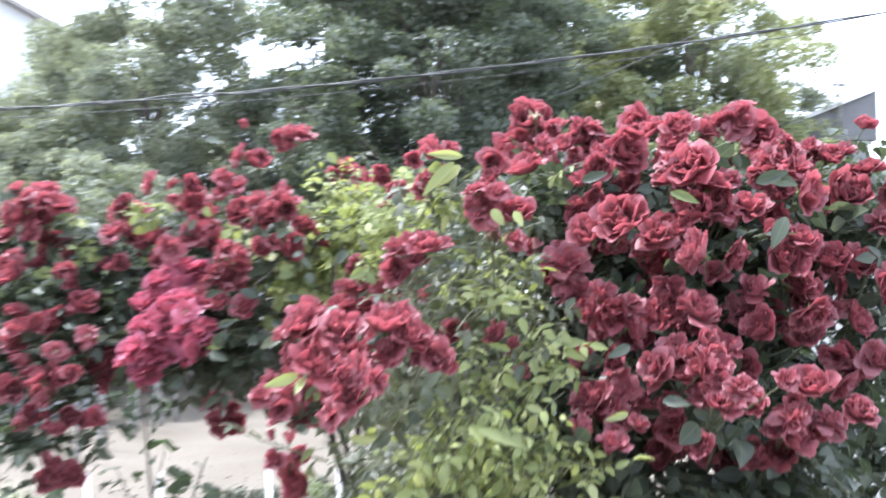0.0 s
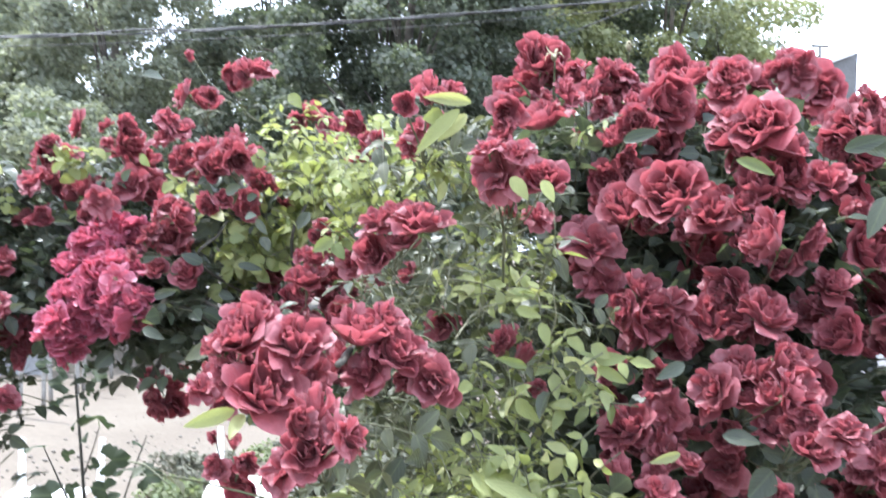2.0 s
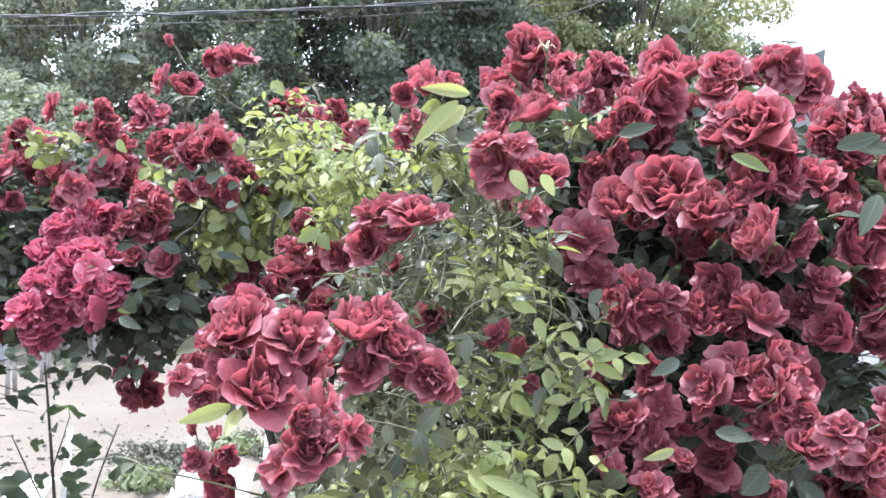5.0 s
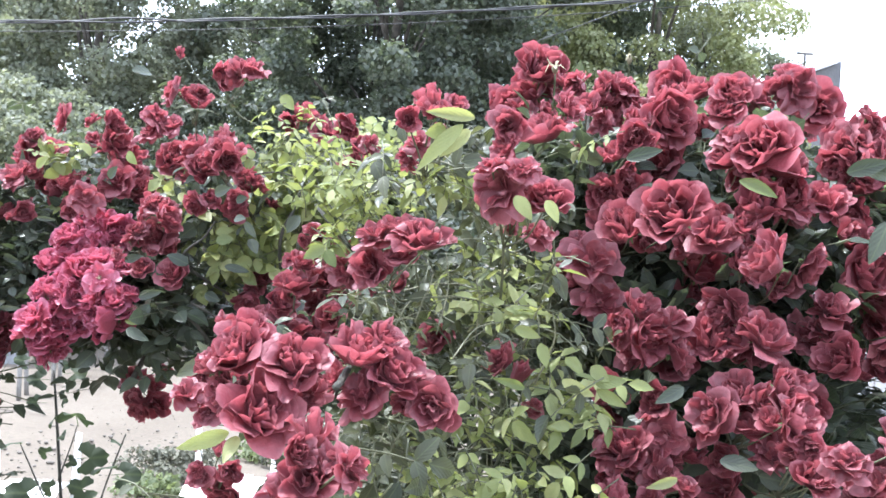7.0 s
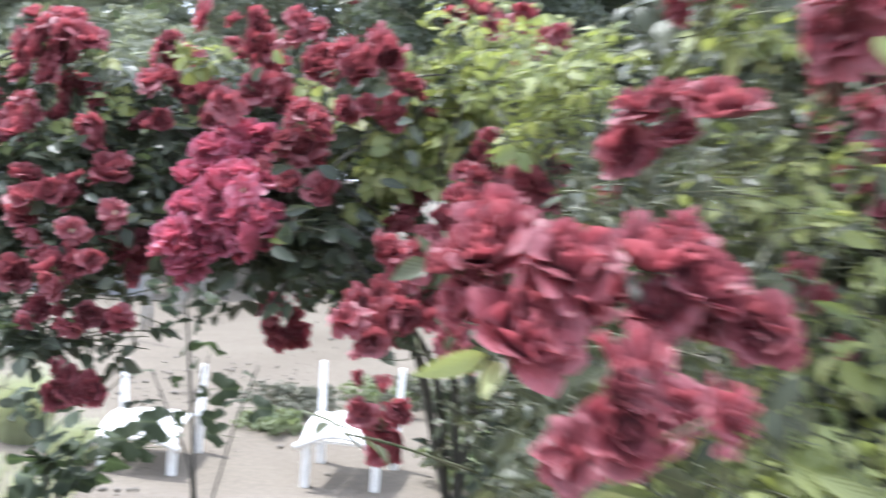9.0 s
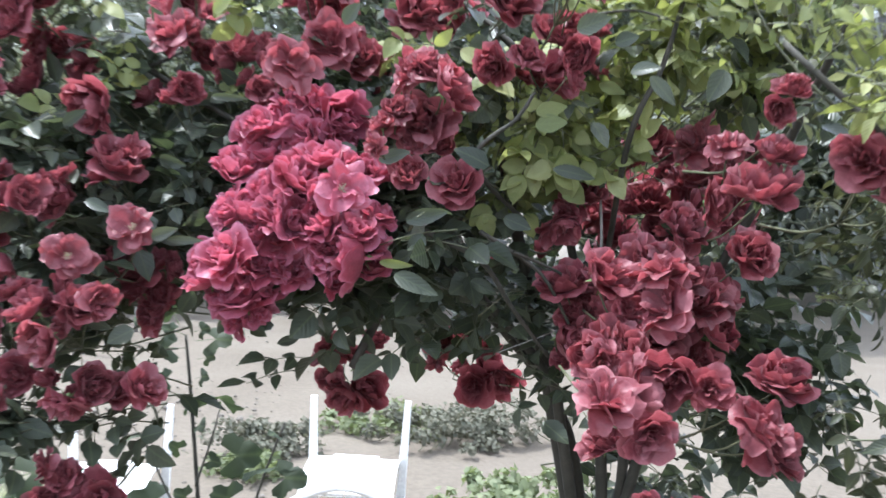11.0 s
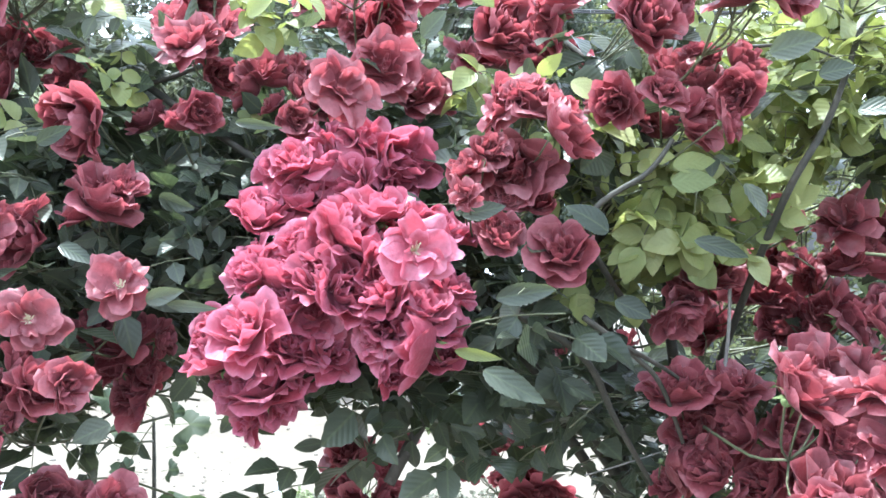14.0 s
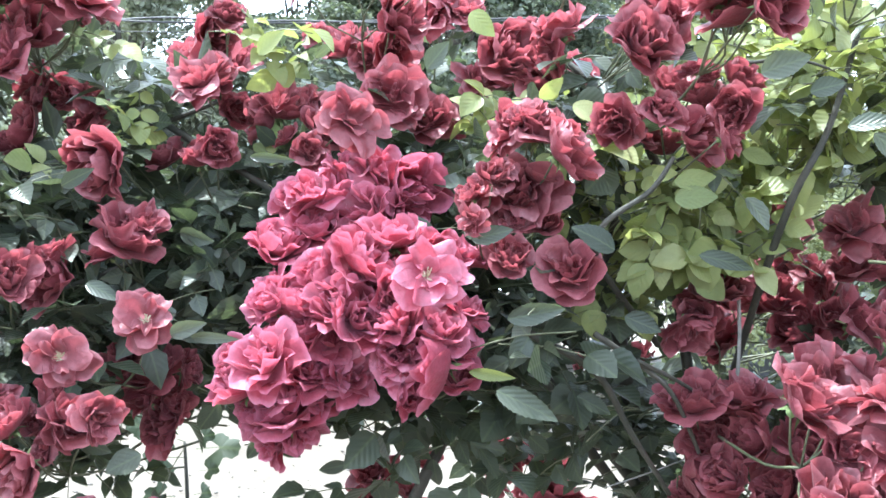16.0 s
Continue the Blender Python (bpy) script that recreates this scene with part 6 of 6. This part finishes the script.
dress(climber, climb_dark, LEAF_MESHES, FINE, [LEAF, TWIG], 190, 1, "foliage", "dense dark green rose leaves", 0.7, -1.0)
dress(climber, climb_young, YOUNG_MESHES, TENDER, [LEAF_YOUNG, TWIG], 100, 2, "young_foliage", "light yellow-green young leaves", 0.55, -0.6, -0.6)
bush_large = [p for p in bush_dark if p.x > 0.30 + 0.10 * math.sin(9 * p.z)]
bush_small = [p for p in bush_dark if p.x <= 0.30 + 0.10 * math.sin(9 * p.z)]
dress(bush, bush_large, LEAF_MESHES, FINE, [LEAF, TWIG], 140, 5, "broad_foliage", "dense broad dark green rose leaves", 0.7, 0.6)
dress(bush, bush_small, SMALL_MESHES, SLIM, [LEAF_OLIVE, TWIG], 150, 3, "foliage", "dense dark green rose leaves", 0.7, 0.3)
dress(bush, bush_young, SMALL_YOUNG, SLIM, [LEAF_YOUNG, TWIG], 150, 4, "young_foliage", "light yellow-green young leaves", 0.8, 0.0)


def twigs(parent, spots, core, seed, n):
    rnd = random.Random(seed)
    lines = []
    for p in rnd.sample(spots, n):
        a = p + (Vector(core) - p) * rnd.uniform(0.15, 0.4) + Vector((0, 0, -0.12))
        lines.append((spline([a, (a + p) / 2 + Vector((rnd.gauss(0, 0.02), rnd.gauss(0, 0.02), rnd.gauss(0, 0.02))), p], 3), 0.0028, 0.0014, 4))
    part("brushwood", tubes("brushwood", lines, TWIG), parent, "thin green twigs", kind="stuff")


twigs(climber, climb_dark + climb_young, CLIMB_CORE, 1, 240)
twigs(bush, bush_dark + bush_young, BUSH_CORE, 2, 460)


def bare_shoots(parent, n, low, high, seed):
    """Thin pale shoots that cross one another in the open middle of the bush."""
    rnd = random.Random(seed)
    spots = clear([Vector([rnd.uniform(p, q) for p, q in zip(low, high)]) for _ in range(n)], ALL_HEADS)
    lines = []
    for a in spots:
        way = Vector((rnd.gauss(0, 0.7), rnd.gauss(-0.1, 0.3), rnd.gauss(0.45, 0.5))).normalized() * rnd.uniform(0.05, 0.14)
        bend = Vector((rnd.gauss(0, 0.015), rnd.gauss(0, 0.01), rnd.uniform(0.0, 0.025)))
        r = rnd.uniform(0.0007, 0.0016)
        lines.append((spline([a - way * 0.5, a + bend, a + way * 0.5], 4), r, r * 0.6, 4))
    part("brushwood", tubes("brushwood", lines, SHOOT), parent, "thin pale green shoots", kind="stuff")


bare_shoots(bush, 220, (-0.16, 2.02, 0.95), (0.20, 2.38, 1.58), 6)
bare_shoots(climber, 120, (-0.72, 3.66, 1.20), (-0.08, 3.95, 1.85), 8)


# single leaves that stand out from the mass
def lone_meshes(mat):
    out = []
    for i in range(3):
        v, uv, f = leaflet(1.0, 0.86, 22, (0.18, 0.30, 0.10)[i], (0.14, 0.05, 0.22)[i], 0.045)
        out.append(mesh_of("leaf", v, f, [mat], uv))
    return out


LONE = {m.name: lone_meshes(m) for m in (LEAF, LEAF_YOUNG)}
LONE_RND = random.Random(31)


def lone_leaf(owner, mat, foot, tip, wide):
    """A leaf from its foot to its tip, of that width in millimetres, its face turned outward and up."""
    a, b = Vector(foot), Vector(tip)
    d = b - a
    n = Vector((LONE_RND.gauss(0, 0.22), -0.95, LONE_RND.gauss(0.12, 0.18)))
    n = (n - d * (n.dot(d) / d.length_squared)).normalized()
    x = d.normalized()
    y = n.cross(x)
    m = Matrix((x, y, n)).transposed().to_4x4() @ Matrix.Diagonal((d.length, wide / 1000, d.length, 1))
    pool = LONE[mat.name]
    part("leaf", pool[LONE_RND.randrange(len(pool))], owner, place=Matrix.Translation(a) @ m)


lone_leaf(climber, LEAF, (-0.869, 3.520, 1.435), (-0.792, 3.490, 1.457), 37)
lone_leaf(climber, LEAF, (-0.885, 3.460, 1.338), (-0.810, 3.410, 1.312), 40)
lone_leaf(climber, LEAF, (-0.927, 3.550, 1.547), (-0.870, 3.530, 1.567), 33)
lone_leaf(climber, LEAF, (-0.719, 3.520, 1.547), (-0.780, 3.500, 1.579), 47)
lone_leaf(climber, LEAF_YOUNG, (-0.636, 3.520, 1.653), (-0.582, 3.500, 1.667), 36)
lone_leaf(climber, LEAF_YOUNG, (-0.635, 3.520, 1.629), (-0.583, 3.490, 1.637), 42)
lone_leaf(climber, LEAF, (-0.606, 3.300, 1.769), (-0.557, 3.270, 1.788), 41)
lone_leaf(climber, LEAF, (-0.542, 3.300, 1.751), (-0.507, 3.280, 1.762), 32)
lone_leaf(climber, LEAF, (-0.532, 3.220, 1.695), (-0.498, 3.180, 1.701), 30)
lone_leaf(climber, LEAF, (-0.500, 3.220, 1.690), (-0.468, 3.190, 1.648), 28)
lone_leaf(climber, LEAF_YOUNG, (-0.916, 3.550, 1.353), (-0.853, 3.520, 1.350), 21)
lone_leaf(climber, LEAF, (-1.396, 3.620, 1.188), (-1.441, 3.600, 1.162), 45)
lone_leaf(climber, LEAF, (-1.303, 3.720, 1.260), (-1.335, 3.740, 1.208), 43)
lone_leaf(climber, LEAF, (-1.368, 3.620, 1.372), (-1.311, 3.590, 1.394), 31)
lone_leaf(climber, LEAF, (-1.337, 3.620, 1.370), (-1.268, 3.590, 1.372), 21)
lone_leaf(climber, LEAF, (-1.295, 3.780, 1.671), (-1.215, 3.750, 1.667), 20)
lone_leaf(climber, LEAF, (-1.010, 3.620, 1.812), (-0.981, 3.600, 1.852), 38)
lone_leaf(climber, LEAF_YOUNG, (-1.291, 3.750, 1.841), (-1.250, 3.730, 1.880), 40)
lone_leaf(climber, LEAF_YOUNG, (-0.830, 3.620, 1.782), (-0.797, 3.600, 1.810), 33)
lone_leaf(climber, LEAF_YOUNG, (-0.780, 3.600, 1.772), (-0.732, 3.570, 1.746), 36)
lone_leaf(climber, LEAF_YOUNG, (-0.950, 3.600, 1.901), (-0.919, 3.570, 1.863), 40)
lone_leaf(climber, LEAF_YOUNG, (-0.558, 3.600, 1.689), (-0.606, 3.620, 1.699), 33)
lone_leaf(climber, LEAF_YOUNG, (-0.499, 3.620, 1.725), (-0.451, 3.600, 1.711), 31)
lone_leaf(climber, LEAF, (-0.676, 3.600, 1.450), (-0.623, 3.580, 1.431), 40)
lone_leaf(climber, LEAF, (-0.825, 3.620, 1.399), (-0.772, 3.600, 1.367), 36)
lone_leaf(climber, LEAF, (-0.729, 3.660, 1.316), (-0.677, 3.640, 1.293), 34)
lone_leaf(climber, LEAF, (-0.801, 3.660, 1.247), (-0.760, 3.680, 1.213), 31)
lone_leaf(climber, LEAF, (-1.071, 3.780, 1.228), (-1.120, 3.800, 1.195), 24)
lone_leaf(climber, LEAF, (-1.086, 3.780, 1.161), (-1.138, 3.800, 1.143), 27)
lone_leaf(climber, LEAF, (-1.078, 3.760, 1.270), (-1.035, 3.780, 1.243), 27)
lone_leaf(climber, LEAF, (-0.994, 3.800, 1.222), (-1.042, 3.820, 1.195), 31)
lone_leaf(climber, LEAF, (-0.968, 3.800, 1.224), (-0.926, 3.820, 1.201), 32)
lone_leaf(climber, LEAF, (-0.913, 3.820, 1.199), (-0.860, 3.840, 1.180), 36)
lone_leaf(climber, LEAF, (-0.940, 3.820, 1.171), (-0.930, 3.850, 1.110), 36)
lone_leaf(climber, LEAF, (-0.859, 3.820, 1.147), (-0.821, 3.850, 1.099), 38)
lone_leaf(climber, LEAF, (-1.014, 3.800, 1.160), (-0.974, 3.820, 1.125), 36)
lone_leaf(climber, LEAF, (-1.042, 3.800, 1.134), (-1.023, 3.820, 1.090), 31)
lone_leaf(climber, LEAF, (-1.224, 3.700, 1.211), (-1.254, 3.720, 1.169), 27)
lone_leaf(climber, LEAF, (-1.432, 3.660, 1.387), (-1.374, 3.630, 1.403), 33)
lone_leaf(climber, LEAF, (-1.512, 3.660, 1.438), (-1.453, 3.630, 1.420), 29)
lone_leaf(climber, LEAF, (-1.406, 3.800, 1.535), (-1.343, 3.770, 1.520), 36)
lone_leaf(climber, LEAF, (-1.577, 3.700, 1.589), (-1.528, 3.670, 1.616), 31)
lone_leaf(climber, LEAF, (-1.484, 3.640, 1.257), (-1.439, 3.610, 1.286), 24)
lone_leaf(climber, LEAF, (-1.494, 3.640, 1.197), (-1.446, 3.620, 1.189), 29)
lone_leaf(bush, LEAF_YOUNG, (0.036, 1.980, 1.858), (-0.042, 1.960, 1.861), 25)
lone_leaf(bush, LEAF_YOUNG, (0.017, 1.970, 1.845), (-0.052, 1.940, 1.776), 29)
lone_leaf(bush, LEAF_YOUNG, (-0.009, 1.980, 1.837), (-0.041, 1.960, 1.826), 32)
lone_leaf(bush, LEAF_YOUNG, (0.030, 1.990, 1.840), (-0.015, 1.970, 1.795), 27)
lone_leaf(bush, LEAF_YOUNG, (0.064, 1.860, 1.281), (0.158, 1.810, 1.255), 27)
lone_leaf(bush, LEAF_YOUNG, (0.049, 1.880, 1.285), (0.076, 1.850, 1.257), 24)
lone_leaf(bush, LEAF_YOUNG, (-0.281, 1.720, 1.401), (-0.337, 1.690, 1.383), 25)
lone_leaf(bush, LEAF_YOUNG, (-0.269, 1.720, 1.396), (-0.282, 1.690, 1.369), 21)
lone_leaf(bush, LEAF_YOUNG, (-0.185, 1.740, 1.280), (-0.130, 1.710, 1.280), 22)
lone_leaf(bush, LEAF_YOUNG, (-0.160, 1.760, 1.278), (-0.115, 1.730, 1.284), 18)
lone_leaf(bush, LEAF_YOUNG, (0.095, 1.900, 1.734), (0.119, 1.880, 1.703), 27)
lone_leaf(bush, LEAF_YOUNG, (0.143, 1.900, 1.730), (0.159, 1.880, 1.697), 22)
lone_leaf(bush, LEAF, (0.323, 2.140, 1.825), (0.378, 2.110, 1.843), 30)
lone_leaf(bush, LEAF_YOUNG, (0.538, 2.160, 1.800), (0.599, 2.130, 1.772), 29)
lone_leaf(bush, LEAF, (0.758, 2.200, 1.830), (0.821, 2.160, 1.853), 38)
lone_leaf(bush, LEAF, (0.791, 2.200, 1.842), (0.844, 2.160, 1.820), 42)
lone_leaf(bush, LEAF, (0.800, 2.120, 1.739), (0.757, 2.090, 1.670), 42)
lone_leaf(bush, LEAF, (0.548, 1.980, 1.274), (0.503, 1.960, 1.234), 56)
lone_leaf(bush, LEAF, (0.409, 2.020, 1.441), (0.358, 1.990, 1.420), 28)
lone_leaf(bush, LEAF_YOUNG, (0.124, 2.020, 1.525), (0.163, 2.000, 1.514), 23)
lone_leaf(bush, LEAF_YOUNG, (0.167, 2.020, 1.503), (0.176, 2.000, 1.468), 24)
lone_leaf(bush, LEAF_YOUNG, (0.248, 2.000, 1.471), (0.273, 1.980, 1.452), 28)
lone_leaf(bush, LEAF_YOUNG, (0.256, 2.000, 1.445), (0.296, 1.970, 1.455), 27)
lone_leaf(bush, LEAF_YOUNG, (0.260, 2.000, 1.434), (0.301, 1.970, 1.413), 23)
lone_leaf(bush, LEAF_YOUNG, (0.202, 2.000, 1.447), (0.247, 1.970, 1.427), 27)
lone_leaf(bush, LEAF_YOUNG, (0.142, 2.000, 1.431), (0.088, 1.980, 1.448), 18)
lone_leaf(climber, LEAF_YOUNG, (-0.243, 2.800, 1.635), (-0.290, 2.780, 1.603), 39)
lone_leaf(climber, LEAF_YOUNG, (-0.240, 2.800, 1.625), (-0.213, 2.780, 1.589), 36)
lone_leaf(climber, LEAF, (-0.354, 3.300, 1.718), (-0.388, 3.280, 1.663), 44)
lone_leaf(climber, LEAF, (-0.600, 3.500, 1.548), (-0.523, 3.480, 1.538), 32)
lone_leaf(bush, LEAF, (0.485, 2.040, 1.318), (0.540, 2.010, 1.313), 34)
lone_leaf(bush, LEAF, (0.554, 2.040, 1.295), (0.607, 2.020, 1.287), 40)
lone_leaf(bush, LEAF_YOUNG, (0.401, 2.000, 1.295), (0.348, 1.980, 1.282), 20)
lone_leaf(bush, LEAF, (-0.233, 1.950, 1.468), (-0.185, 1.950, 1.456), 19)
lone_leaf(climber, LEAF_YOUNG, (-0.425, 3.300, 2.072), (-0.385, 3.280, 2.030), 44)
lone_leaf(climber, LEAF_YOUNG, (-0.258, 3.100, 1.820), (-0.207, 3.080, 1.795), 38)
lone_leaf(climber, LEAF_YOUNG, (-0.191, 3.000, 1.756), (-0.240, 2.980, 1.724), 39)
lone_leaf(climber, LEAF_YOUNG, (-0.154, 2.950, 1.811), (-0.090, 2.930, 1.788), 39)
lone_leaf(bush, LEAF_YOUNG, (-0.042, 2.200, 1.754), (-0.073, 2.180, 1.713), 24)
